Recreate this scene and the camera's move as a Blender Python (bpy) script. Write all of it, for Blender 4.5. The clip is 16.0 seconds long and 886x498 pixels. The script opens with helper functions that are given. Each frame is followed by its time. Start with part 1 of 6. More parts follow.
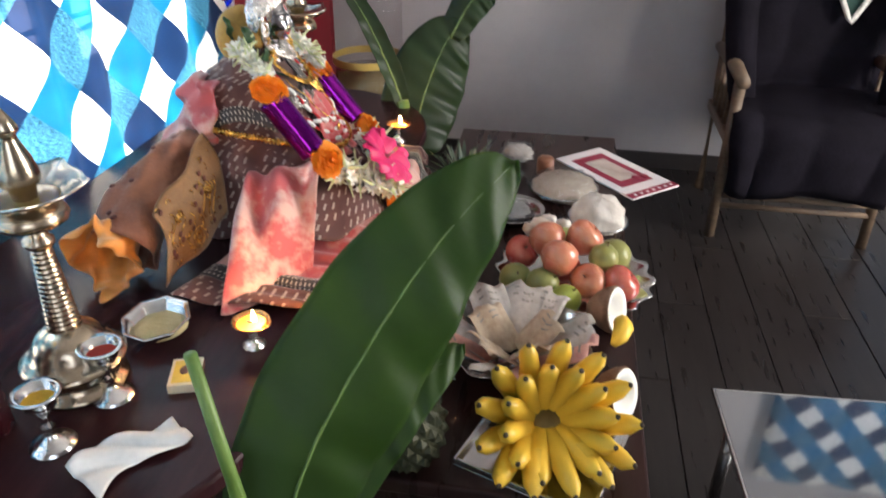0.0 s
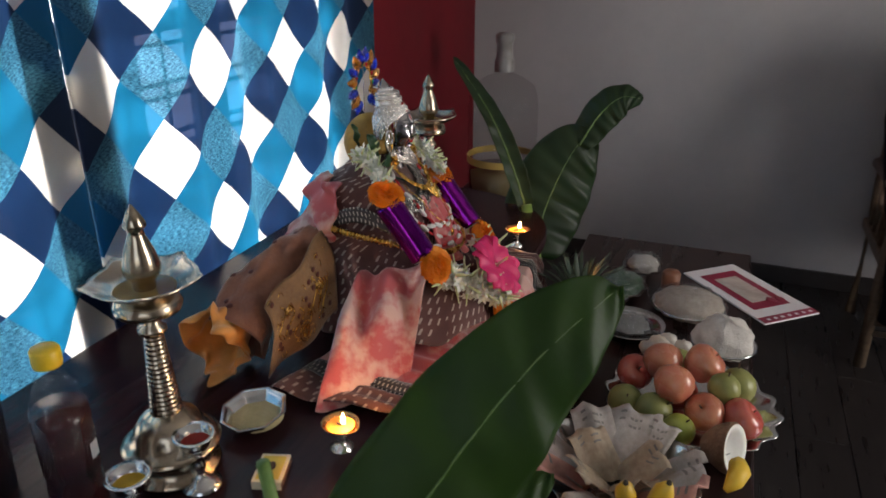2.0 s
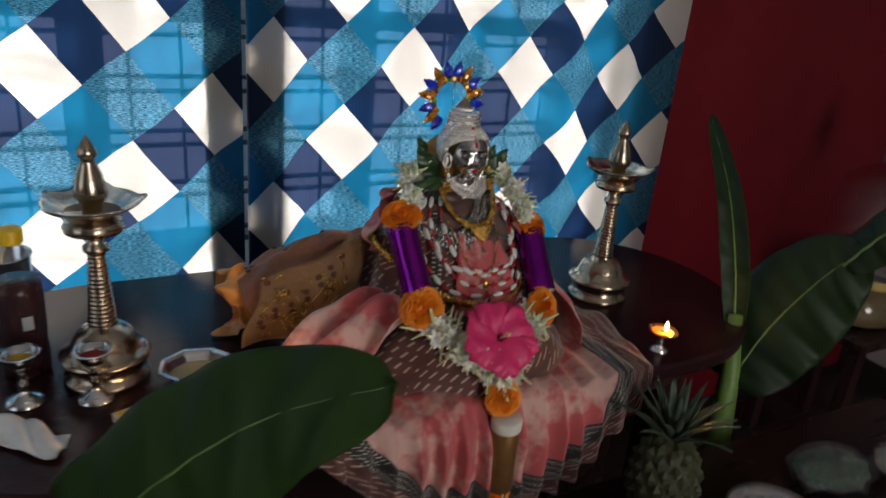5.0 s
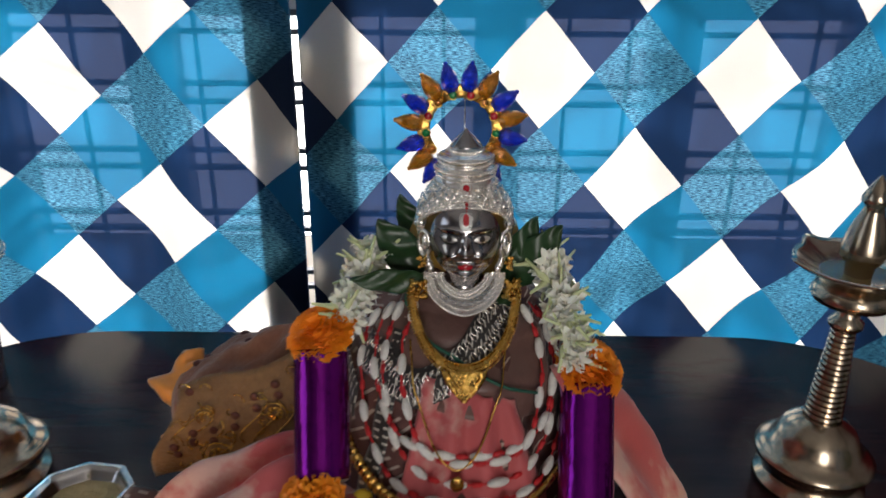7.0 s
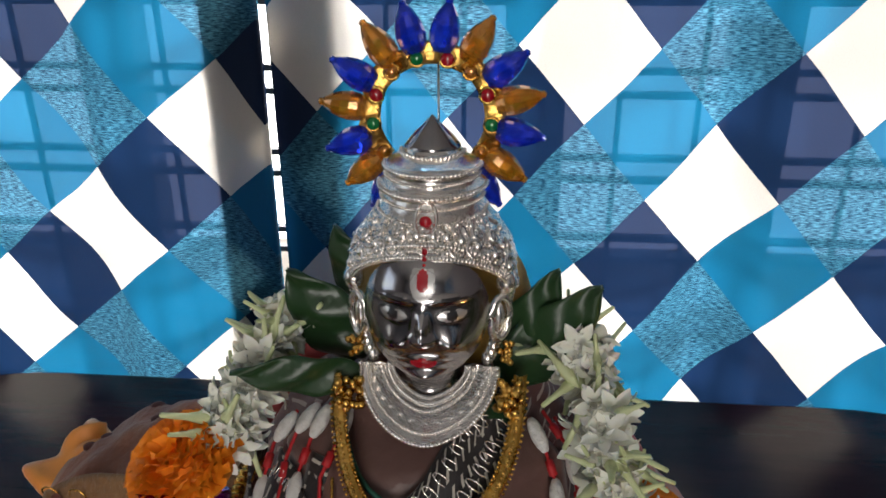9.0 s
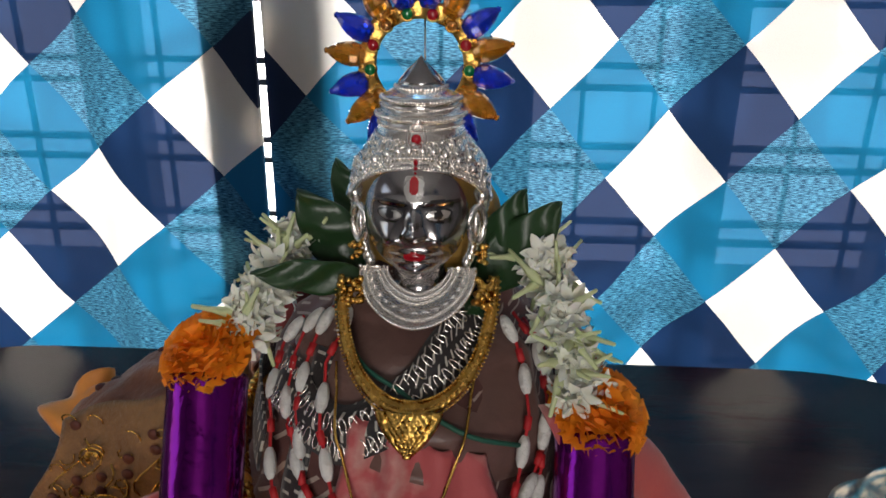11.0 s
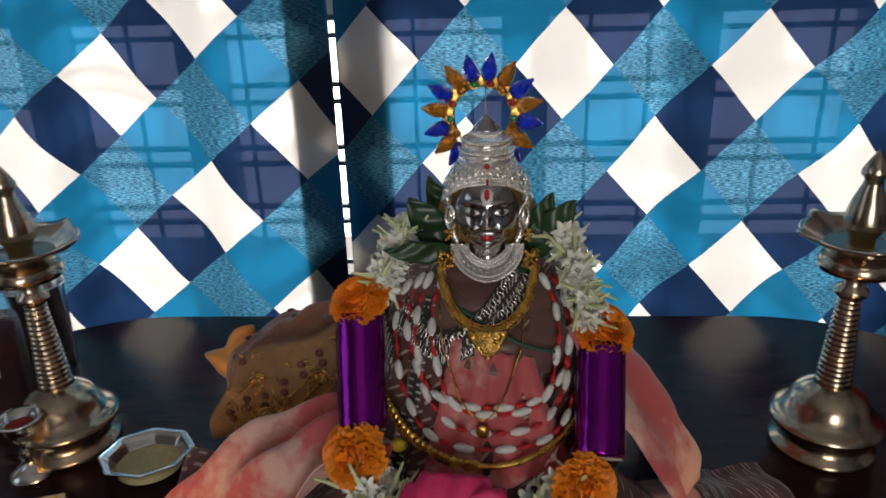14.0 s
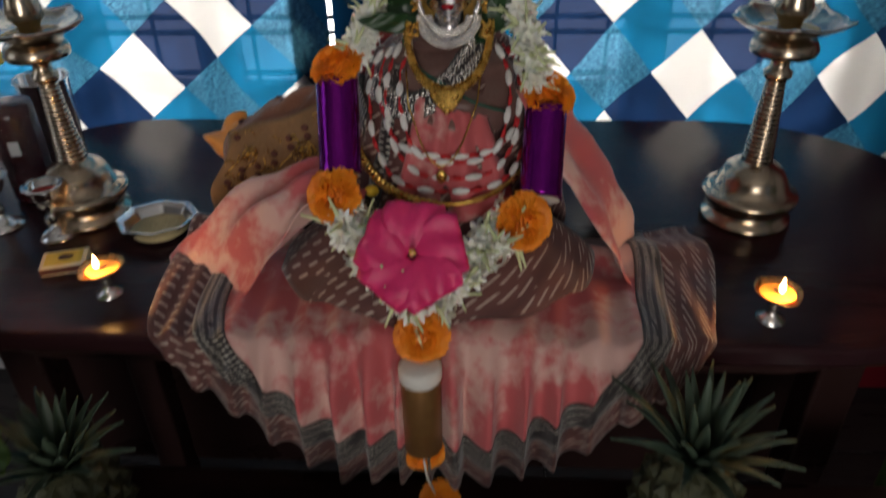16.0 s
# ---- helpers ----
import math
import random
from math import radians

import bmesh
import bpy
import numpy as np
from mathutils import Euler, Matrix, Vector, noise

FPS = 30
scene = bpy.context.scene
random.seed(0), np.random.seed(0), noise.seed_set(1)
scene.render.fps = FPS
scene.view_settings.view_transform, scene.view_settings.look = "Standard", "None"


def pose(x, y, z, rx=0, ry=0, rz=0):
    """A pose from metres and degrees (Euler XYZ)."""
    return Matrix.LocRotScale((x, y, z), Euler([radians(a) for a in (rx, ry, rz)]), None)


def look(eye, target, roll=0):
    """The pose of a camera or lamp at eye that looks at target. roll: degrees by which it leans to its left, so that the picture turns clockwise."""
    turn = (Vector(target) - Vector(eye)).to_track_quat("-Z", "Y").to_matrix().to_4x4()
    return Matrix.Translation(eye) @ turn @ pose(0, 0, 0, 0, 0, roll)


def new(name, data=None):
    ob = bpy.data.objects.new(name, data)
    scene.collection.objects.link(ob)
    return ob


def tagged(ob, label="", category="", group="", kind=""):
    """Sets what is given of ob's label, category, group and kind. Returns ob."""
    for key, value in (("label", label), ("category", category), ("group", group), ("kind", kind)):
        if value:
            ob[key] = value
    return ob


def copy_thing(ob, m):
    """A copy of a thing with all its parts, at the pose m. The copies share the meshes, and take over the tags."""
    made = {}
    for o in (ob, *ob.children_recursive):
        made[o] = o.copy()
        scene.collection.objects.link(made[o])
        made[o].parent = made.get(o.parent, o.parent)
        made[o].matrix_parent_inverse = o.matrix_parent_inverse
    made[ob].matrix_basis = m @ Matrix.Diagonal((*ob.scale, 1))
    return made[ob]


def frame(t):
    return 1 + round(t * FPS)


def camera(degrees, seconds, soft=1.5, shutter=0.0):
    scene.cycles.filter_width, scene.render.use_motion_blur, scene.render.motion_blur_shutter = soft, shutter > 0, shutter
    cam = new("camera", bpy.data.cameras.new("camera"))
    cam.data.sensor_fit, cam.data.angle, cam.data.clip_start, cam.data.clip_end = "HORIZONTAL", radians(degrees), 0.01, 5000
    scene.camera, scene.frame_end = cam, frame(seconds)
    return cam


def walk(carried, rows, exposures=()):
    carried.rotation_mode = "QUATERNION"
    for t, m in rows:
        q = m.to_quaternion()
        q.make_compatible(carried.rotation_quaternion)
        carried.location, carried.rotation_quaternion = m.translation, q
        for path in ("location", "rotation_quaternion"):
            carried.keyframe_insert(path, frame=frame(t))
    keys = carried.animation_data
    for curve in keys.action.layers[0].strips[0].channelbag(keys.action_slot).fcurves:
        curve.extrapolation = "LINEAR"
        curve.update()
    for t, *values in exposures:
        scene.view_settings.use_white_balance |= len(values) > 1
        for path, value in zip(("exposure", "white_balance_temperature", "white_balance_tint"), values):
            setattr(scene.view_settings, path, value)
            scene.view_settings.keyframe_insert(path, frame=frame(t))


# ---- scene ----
cam = camera(62.5, 16.0, soft=1.6, shutter=0.4)
PATH = [
    (0, (-1.073, -0.43, 1.33), (0.639, -0.147, 0.335), 0.4),
    (0.5, (-1.075, -0.437, 1.353), (0.683, -0.017, 0.496), -0.1),
    (1, (-1.081, -0.419, 1.378), (0.712, 0.103, 0.661), 0.6),
    (1.5, (-1.065, -0.42, 1.378), (0.71, 0.129, 0.637), 0.7),
    (2, (-1.036, -0.463, 1.354), (0.684, 0.196, 0.574), 0.0),
    (2.5, (-0.966, -0.611, 1.359), (0.593, 0.301, 0.499), 2.5),
    (3, (-0.901, -0.636, 1.354), (0.575, 0.358, 0.442), 1.3),
    (3.5, (-0.815, -0.613, 1.32), (0.691, 0.278, 0.35), 2.4),
    (4, (-0.74, -0.725, 1.318), (0.598, 0.494, 0.468), 2.6),
    (4.5, (-0.653, -0.877, 1.355), (0.323, 0.691, 0.589), 2.3),
    (5, (-0.496, -0.874, 1.331), (0.403, 0.756, 0.599), 5.2),
    (5.2, (-0.422, -0.839, 1.327), (0.338, 0.867, 0.611), 4.1),
    (7.3, (0.032, -0.425, 1.261), (-0.008, 1.411, 0.468), 1.1),
    (7.5, (0.041, -0.358, 1.244), (-0.028, 1.424, 0.338), 1.2),
    (8, (0.064, -0.266, 1.246), (-0.136, 1.474, 0.279), -0.7),
    (8.5, (0.062, -0.251, 1.225), (-0.113, 1.508, 0.289), -0.2),
    (9, (0.057, -0.271, 1.221), (-0.106, 1.567, 0.451), -0.2),
    (9.5, (0.053, -0.3, 1.219), (-0.103, 1.551, 0.478), 0.3),
    (10, (0.057, -0.335, 1.194), (-0.106, 1.558, 0.57), -0.4),
    (10.2, (0.057, -0.341, 1.185), (-0.055, 1.534, 0.498), -0.1),
    (12.3, (0.055, -0.361, 1.214), (-0.028, 1.498, 0.479), 0.8),
    (12.5, (0.056, -0.361, 1.213), (-0.027, 1.491, 0.462), 0.7),
    (13, (0.055, -0.365, 1.215), (-0.024, 1.467, 0.416), 0.2),
    (13.5, (0.043, -0.429, 1.244), (0.0, 1.406, 0.449), -0.4),
    (14, (0.022, -0.582, 1.286), (-0.091, 1.262, 0.521), -1.7),
    (14.5, (0.065, -0.69, 1.295), (0.01, 1.179, 0.585), 0.7),
    (14.8, (0.08, -0.727, 1.286), (-0.07, 1.112, 0.514), -0.1),
    (15, (0.071, -0.72, 1.28), (-0.063, 1.122, 0.512), -0.6),
    (15.5, (0.05, -0.668, 1.256), (-0.017, 1.128, 0.378), -0.3),
    (16, (0.059, -0.719, 1.247), (-0.043, 0.949, 0.149), -1.2),
]
EXPOSURES = [(0.0, 2.1), (0.5, 1.8), (1.0, 1.35), (1.5, 0.95), (2.0, 0.85), (2.5, 0.8), (3.0, 0.9), (3.5, 1.2), (4.0, 1.35), (4.5, 0.7), (5.0, 0.25), (5.2, 0.25), (7.3, 0.5), (8.0, 0.5), (12.5, 0.45), (13.5, 0.3), (14.5, 0.15), (15.0, 0.1), (16.0, 0.2)]
walk(cam, [(t, look(eye, target, roll)) for t, eye, target, roll in PATH], EXPOSURES)

# ---- world and light ----
world = bpy.data.worlds.new("sky")
scene.world = world
world.use_nodes = True
sky = world.node_tree.nodes.new("ShaderNodeTexSky")
sky.sky_type = "NISHITA"
sky.sun_disc = False
sky.sun_elevation, sky.sun_rotation = radians(50), radians(20)
world.node_tree.links.new(sky.outputs[0], world.node_tree.nodes["Background"].inputs[0])
world.node_tree.nodes["Background"].inputs[1].default_value = 0.10

sun = new("sun", bpy.data.lights.new("sun", "SUN"))
sun.data.energy, sun.data.angle, sun.data.color = 4.2, radians(3), (1.0, 0.985, 0.96)
sun.matrix_world = look((-1.0, 5.0, 6.0), (0, 0, 0))


def area(name, eye, target, sx, sy, watts, colour):
    lamp = new(name, bpy.data.lights.new(name, "AREA"))
    lamp.data.shape, lamp.data.size, lamp.data.size_y = "RECTANGLE", sx, sy
    lamp.data.energy, lamp.data.color = watts, colour
    lamp.matrix_world = look(eye, target)
    return lamp


WINDOW_WATTS, FRONT_FILL_WATTS, LEFT_FILL_WATTS = 62.0, 30.0, 2.0
area("window_daylight", (-0.42, 2.3, 1.12), (-0.42, 0.0, 1.12), 3.0, 2.5, WINDOW_WATTS, (1.0, 0.98, 0.95))
# two fill lamps added behind the camera; their openings are never in view
area("doorway_daylight", (0.25, -3.32, 1.35), (0.25, 0, 1.15), 0.95, 1.55, FRONT_FILL_WATTS, (1.0, 0.935, 0.875))
area("side_window_daylight", (-2.72, -0.9, 1.5), (0, -0.7, 1.0), 1.1, 1.1, LEFT_FILL_WATTS, (0.97, 0.98, 1.0))

area("second_window_daylight", (3.2, -2.3, 1.45), (0, -2.3, 1.45), 1.5, 2.3, 3.5, (0.95, 0.98, 1.0))


# ---- materials ----
def nodes_of(name):
    m = bpy.data.materials.new(name)
    m.use_nodes = True
    nt = m.node_tree
    return m, nt, nt.nodes["Principled BSDF"]


def mat(name, base, rough=0.5, metal=0.0, other=None, scale=18.0, bump=0.0, bscale=90.0, spec=0.5, sheen=0.0, coat=0.0, sub=0.0,
        stretch=(1, 1, 1), rvar=0.12, per=0.0, detail=6.0, edges=(0.45, 0.9)):
    """Procedural surface: two scales of colour variation, gloss variation and fine relief. per: spread of tone between repeats."""
    m, nt, b = nodes_of(name)
    N, L = nt.nodes, nt.links
    co = N.new("ShaderNodeTexCoord")
    mp = N.new("ShaderNodeMapping")
    mp.inputs["Scale"].default_value = stretch
    L.new(co.outputs["Object"], mp.inputs[0])
    n1 = N.new("ShaderNodeTexNoise")
    n1.inputs["Scale"].default_value, n1.inputs["Detail"].default_value = scale, detail
    L.new(mp.outputs[0], n1.inputs["Vector"])
    n2 = N.new("ShaderNodeTexNoise")
    n2.inputs["Scale"].default_value, n2.inputs["Detail"].default_value = scale * 6.5, 3.0
    L.new(mp.outputs[0], n2.inputs["Vector"])
    add = N.new("ShaderNodeMath")
    add.operation = "MULTIPLY_ADD"
    L.new(n2.outputs[0], add.inputs[0])
    add.inputs[1].default_value = 0.35
    L.new(n1.outputs[0], add.inputs[2])
    ramp = N.new("ShaderNodeValToRGB")
    other = other or tuple(c * 0.78 for c in base)
    ramp.color_ramp.elements[0].position, ramp.color_ramp.elements[1].position = edges
    ramp.color_ramp.elements[0].color, ramp.color_ramp.elements[1].color = (*other, 1), (*base, 1)
    L.new(add.outputs[0], ramp.inputs[0])
    out = ramp.outputs[0]
    if per:
        info = N.new("ShaderNodeObjectInfo")
        hsv = N.new("ShaderNodeHueSaturation")
        ma = N.new("ShaderNodeMath")
        ma.operation = "MULTIPLY_ADD"
        L.new(info.outputs["Random"], ma.inputs[0])
        ma.inputs[1].default_value, ma.inputs[2].default_value = per, 1.0 - per / 2
        L.new(ma.outputs[0], hsv.inputs["Value"])
        L.new(out, hsv.inputs["Color"])
        out = hsv.outputs[0]
    L.new(out, b.inputs["Base Color"])
    mr = N.new("ShaderNodeMapRange")
    mr.inputs["To Min"].default_value, mr.inputs["To Max"].default_value = max(0.02, rough - rvar), min(1.0, rough + rvar)
    L.new(n1.outputs[0], mr.inputs["Value"])
    L.new(mr.outputs[0], b.inputs["Roughness"])
    b.inputs["Metallic"].default_value = metal
    b.inputs["Specular IOR Level"].default_value = spec
    b.inputs["Sheen Weight"].default_value = sheen
    b.inputs["Coat Weight"].default_value = coat
    b.inputs["Coat Roughness"].default_value = 0.08
    if sub:
        b.inputs["Subsurface Weight"].default_value = sub
        b.inputs["Subsurface Radius"].default_value = (0.01, 0.007, 0.004)
        b.inputs["Subsurface Scale"].default_value = 0.5
    if bump:
        nb = N.new("ShaderNodeTexNoise")
        nb.inputs["Scale"].default_value, nb.inputs["Detail"].default_value = bscale, 4.0
        L.new(mp.outputs[0], nb.inputs["Vector"])
        bp = N.new("ShaderNodeBump")
        bp.inputs["Strength"].default_value, bp.inputs["Distance"].default_value = bump, 0.004
        L.new(nb.outputs[0], bp.inputs["Height"])
        L.new(bp.outputs[0], b.inputs["Normal"])
    return m


def glass(name, colour, rough=0.02, ior=1.45):
    m, nt, b = nodes_of(name)
    b.inputs["Base Color"].default_value = (*colour, 1)
    b.inputs["Roughness"].default_value = rough
    b.inputs["IOR"].default_value = ior
    b.inputs["Transmission Weight"].default_value = 1.0
    return m


def film_plastic(name, tint=(0.9, 0.92, 0.95), clear=0.7):
    """Thin clear wrapping: mostly see-through with glossy creases."""
    m, nt, b = nodes_of(name)
    N, L = nt.nodes, nt.links
    N.remove(b)
    b = N.new("ShaderNodeBsdfGlossy")
    b.inputs["Color"].default_value = (*tint, 1)
    b.inputs["Roughness"].default_value = 0.10
    tr = N.new("ShaderNodeBsdfTransparent")
    mx = N.new("ShaderNodeMixShader")
    mx.inputs[0].default_value = clear
    nz = N.new("ShaderNodeTexNoise")
    nz.inputs["Scale"].default_value = 45.0
    bp = N.new("ShaderNodeBump")
    bp.inputs["Strength"].default_value, bp.inputs["Distance"].default_value = 0.9, 0.006
    L.new(nz.outputs[0], bp.inputs["Height"])
    L.new(bp.outputs[0], b.inputs["Normal"])
    L.new(b.outputs[0], mx.inputs[1])
    L.new(tr.outputs[0], mx.inputs[2])
    L.new(mx.outputs[0], N["Material Output"].inputs[0])
    return m


def glow(name, colour, strength):
    m, nt, b = nodes_of(name)
    b.inputs["Base Color"].default_value = (*colour, 1)
    b.inputs["Emission Color"].default_value = (*colour, 1)
    b.inputs["Emission Strength"].default_value = strength
    return m


def curtain_cloth(name, cx, cz, pitch_x, pitch_z, sag):
    """Printed curtain: diamonds in white, navy, turquoise and a slubbed teal; (cx, cz) is the middle of one white diamond; sag: drop of the print from one diamond to the next."""
    m, nt, b = nodes_of(name)
    N, L = nt.nodes, nt.links

    def math_node(op, a, c=None, d=None):
        n = N.new("ShaderNodeMath")
        n.operation = op
        for k, v in enumerate((a, c, d)):
            if v is None:
                continue
            if isinstance(v, (int, float)):
                n.inputs[k].default_value = v
            else:
                L.new(v, n.inputs[k])
        return n.outputs[0]

    uv = N.new("ShaderNodeUVMap")
    sep = N.new("ShaderNodeSeparateXYZ")
    L.new(uv.outputs[0], sep.inputs[0])
    nz = N.new("ShaderNodeTexNoise")
    nz.inputs["Scale"].default_value = 9.0
    L.new(uv.outputs[0], nz.inputs["Vector"])
    wob = math_node("MULTIPLY_ADD", nz.outputs[0], 0.06, -0.03)
    p = math_node("MULTIPLY", math_node("SUBTRACT", sep.outputs[0], cx), 1 / pitch_x)
    q = math_node("SUBTRACT", math_node("MULTIPLY", math_node("SUBTRACT", sep.outputs[1], cz), 1 / pitch_z), math_node("MULTIPLY", p, sag / pitch_z))
    i = math_node("FLOORED_MODULO", math_node("FLOOR", math_node("ADD", math_node("ADD", math_node("ADD", p, q), 0.5), wob)), 2.0)
    j = math_node("FLOORED_MODULO", math_node("FLOOR", math_node("ADD", math_node("ADD", math_node("SUBTRACT", p, q), 0.5), wob)), 2.0)
    # slub weave
    mp = N.new("ShaderNodeMapping")
    mp.inputs["Scale"].default_value = (130.0, 1150.0, 1.0)
    L.new(uv.outputs[0], mp.inputs[0])
    weave = N.new("ShaderNodeTexNoise")
    weave.inputs["Scale"].default_value, weave.inputs["Detail"].default_value = 1.0, 5.0
    L.new(mp.outputs[0], weave.inputs["Vector"])
    slub = N.new("ShaderNodeValToRGB")
    slub.color_ramp.elements[0].position, slub.color_ramp.elements[1].position = 0.42, 0.62
    slub.color_ramp.elements[0].color, slub.color_ramp.elements[1].color = (0.004, 0.040, 0.085, 1), (0.075, 0.27, 0.40, 1)
    L.new(weave.outputs[0], slub.inputs[0])

    def mixc(f, a, c):
        n = N.new("ShaderNodeMix")
        n.data_type = "RGBA"
        L.new(f, n.inputs[0])
        for k, v in ((6, a), (7, c)):
            if isinstance(v, tuple):
                n.inputs[k].default_value = (*v, 1)
            else:
                L.new(v, n.inputs[k])
        return n.outputs[2]

    row0 = mixc(i, (0.66, 0.63, 0.58), (0.007, 0.022, 0.065))
    row1 = mixc(i, (0.007, 0.125, 0.245), slub.outputs[0])
    col = mixc(j, row0, row1)
    # fine thread tone
    fine = N.new("ShaderNodeTexNoise")
    fine.inputs["Scale"].default_value, fine.inputs["Detail"].default_value = 900.0, 2.0
    L.new(uv.outputs[0], fine.inputs["Vector"])
    tone = N.new("ShaderNodeHueSaturation")
    L.new(math_node("MULTIPLY_ADD", fine.outputs[0], 0.3, 0.85), tone.inputs["Value"])
    L.new(col, tone.inputs["Color"])
    col = tone.outputs[0]
    b.inputs["Roughness"].default_value = 0.85
    b.inputs["Sheen Weight"].default_value = 0.15
    L.new(col, b.inputs["Base Color"])
    tl = N.new("ShaderNodeBsdfTranslucent")
    L.new(col, tl.inputs[0])
    tr = N.new("ShaderNodeBsdfTransparent")
    pale = N.new("ShaderNodeMix")
    pale.data_type = "RGBA"
    pale.inputs[0].default_value = 0.07
    pale.inputs[7].default_value = (0.74, 0.66, 0.72, 1)
    L.new(col, pale.inputs[6])
    L.new(pale.outputs[2], tr.inputs[0])
    white = math_node("MULTIPLY", math_node("SUBTRACT", 1.0, i), math_node("SUBTRACT", 1.0, j))
    m1 = N.new("ShaderNodeMixShader")
    L.new(math_node("MULTIPLY_ADD", white, -0.15, 0.165), m1.inputs[0])
    L.new(tl.outputs[0], m1.inputs[1])
    L.new(tr.outputs[0], m1.inputs[2])
    m2 = N.new("ShaderNodeMixShader")
    m2.inputs[0].default_value = 0.72
    L.new(b.outputs[0], m2.inputs[1])
    L.new(m1.outputs[0], m2.inputs[2])
    L.new(m2.outputs[0], N["Material Output"].inputs[0])
    return m


WALL_GREY = mat("wall_paint", (0.41, 0.39, 0.395), 0.65, other=(0.36, 0.345, 0.35), scale=3.0, bump=0.12, bscale=60)
WALL_RED = mat("maroon_paint", (0.15, 0.006, 0.013), 0.55, other=(0.11, 0.004, 0.009), spec=0.2, scale=3.0, bump=0.1, bscale=60)
CEIL = mat("ceiling_paint", (0.75, 0.74, 0.72), 0.8, scale=2.0)
FLOORW = mat("dark_planks", (0.028, 0.023, 0.022), 0.30, other=(0.015, 0.012, 0.012), spec=0.35, scale=5.0, stretch=(1, 9, 1), bump=0.08, bscale=30, per=0.22)
FLOORJ = mat("floor_joint", (0.012, 0.010, 0.010), 0.7)
TABLEW = mat("mahogany_laminate", (0.034, 0.012, 0.014), 0.24, other=(0.020, 0.007, 0.009), scale=4.0, stretch=(1, 7, 1), bump=0.03, bscale=120, rvar=0.05, spec=0.2)
BENCHW = mat("dark_bench_wood", (0.034, 0.015, 0.014), 0.30, other=(0.018, 0.009, 0.008), scale=5.0, stretch=(1, 6, 1), bump=0.08, bscale=80, spec=0.2)
BRASS = mat("aged_brass", (0.55, 0.455, 0.345), 0.22, 1.0, other=(0.37, 0.295, 0.215), scale=30, bump=0.05, bscale=200)
BRASSW = mat("bright_plate_metal", (0.66, 0.61, 0.53), 0.22, 1.0, other=(0.48, 0.43, 0.35), scale=30, bump=0.05, bscale=200)
STEEL = mat("stainless_steel", (0.72, 0.72, 0.71), 0.18, 1.0, other=(0.60, 0.60, 0.60), scale=40, bump=0.03, bscale=200)
SILVER = mat("silver", (0.96, 0.92, 0.87), 0.20, 0.94, other=(0.84, 0.79, 0.73), scale=60, bump=0.10, bscale=500)
GOLD = mat("imitation_gold", (0.80, 0.50, 0.13), 0.27, 1.0, other=(0.52, 0.29, 0.06), scale=80, bump=0.15, bscale=500)
LEAFG = mat("banana_leaf", (0.055, 0.13, 0.022), 0.38, other=(0.030, 0.085, 0.014), scale=9, stretch=(1, 1, 1), bump=0.15, bscale=60, sub=0.0)
STEMG = mat("green_stem", (0.16, 0.26, 0.06), 0.45, other=(0.09, 0.17, 0.03), scale=20, bump=0.1)
IRON = mat("window_iron", (0.05, 0.06, 0.08), 0.5, 0.3)


# ---- mesh helpers ----
def mesh_ob(name, V, F, material, parent=None, label="", smooth=True, uv=None, idx=None):
    me = bpy.data.meshes.new(name)
    me.from_pydata([tuple(map(float, v)) for v in V], [], [tuple(f) for f in F])
    for m in material if isinstance(material, (list, tuple)) else [material]:
        me.materials.append(m)
    if smooth:
        me.polygons.foreach_set("use_smooth", [True] * len(me.polygons))
    if idx is not None:
        me.polygons.foreach_set("material_index", idx)
    if uv is not None:
        lay = me.uv_layers.new(name="UVMap")
        loops = np.empty(len(me.loops), dtype=np.int32)
        me.loops.foreach_get("vertex_index", loops)
        lay.data.foreach_set("uv", np.asarray(uv, dtype=np.float32)[loops].ravel())
    me.update()
    ob = new(name, me)
    if parent is not None:
        ob.parent = parent
    if label:
        tagged(ob, label)
    return ob


def part(name, bm, material, parent, label=""):
    me = bpy.data.meshes.new(name)
    bm.to_mesh(me)
    bm.free()
    me.materials.append(material)
    ob = new(name, me)
    if parent is not None:
        ob.parent = parent
    if label:
        tagged(ob, label)
    return ob


def thing(name, loc, label, category, group="", kind="", rz=0.0):
    e = new(name)
    e.empty_display_size = 0.05
    e.matrix_basis = pose(*loc, 0, 0, rz)
    return tagged(e, label, category, group, kind)


def lathe(profile, n=28, a0=0.0, a1=2 * math.pi):
    V, F = [], []
    for r, z in profile:
        for k in range(n):
            a = a0 + (a1 - a0) * k / n
            V.append((r * math.cos(a), r * math.sin(a), z))
    for i in range(len(profile) - 1):
        for k in range(n):
            k2 = (k + 1) % n
            F.append((i * n + k, i * n + k2, (i + 1) * n + k2, (i + 1) * n + k))
    return V, F


def sheet(f, nu, nv, wrap=False):
    """Grid of f(u, v), u and v from 0 to 1."""
    V, F = [], []
    cols = nu if wrap else nu + 1
    for j in range(nv + 1):
        for i in range(cols):
            V.append(tuple(f(i / nu, j / nv)))
    for j in range(nv):
        for i in range(nu):
            i2 = (i + 1) % cols
            F.append((j * cols + i, j * cols + i2, (j + 1) * cols + i2, (j + 1) * cols + i))
    return V, F


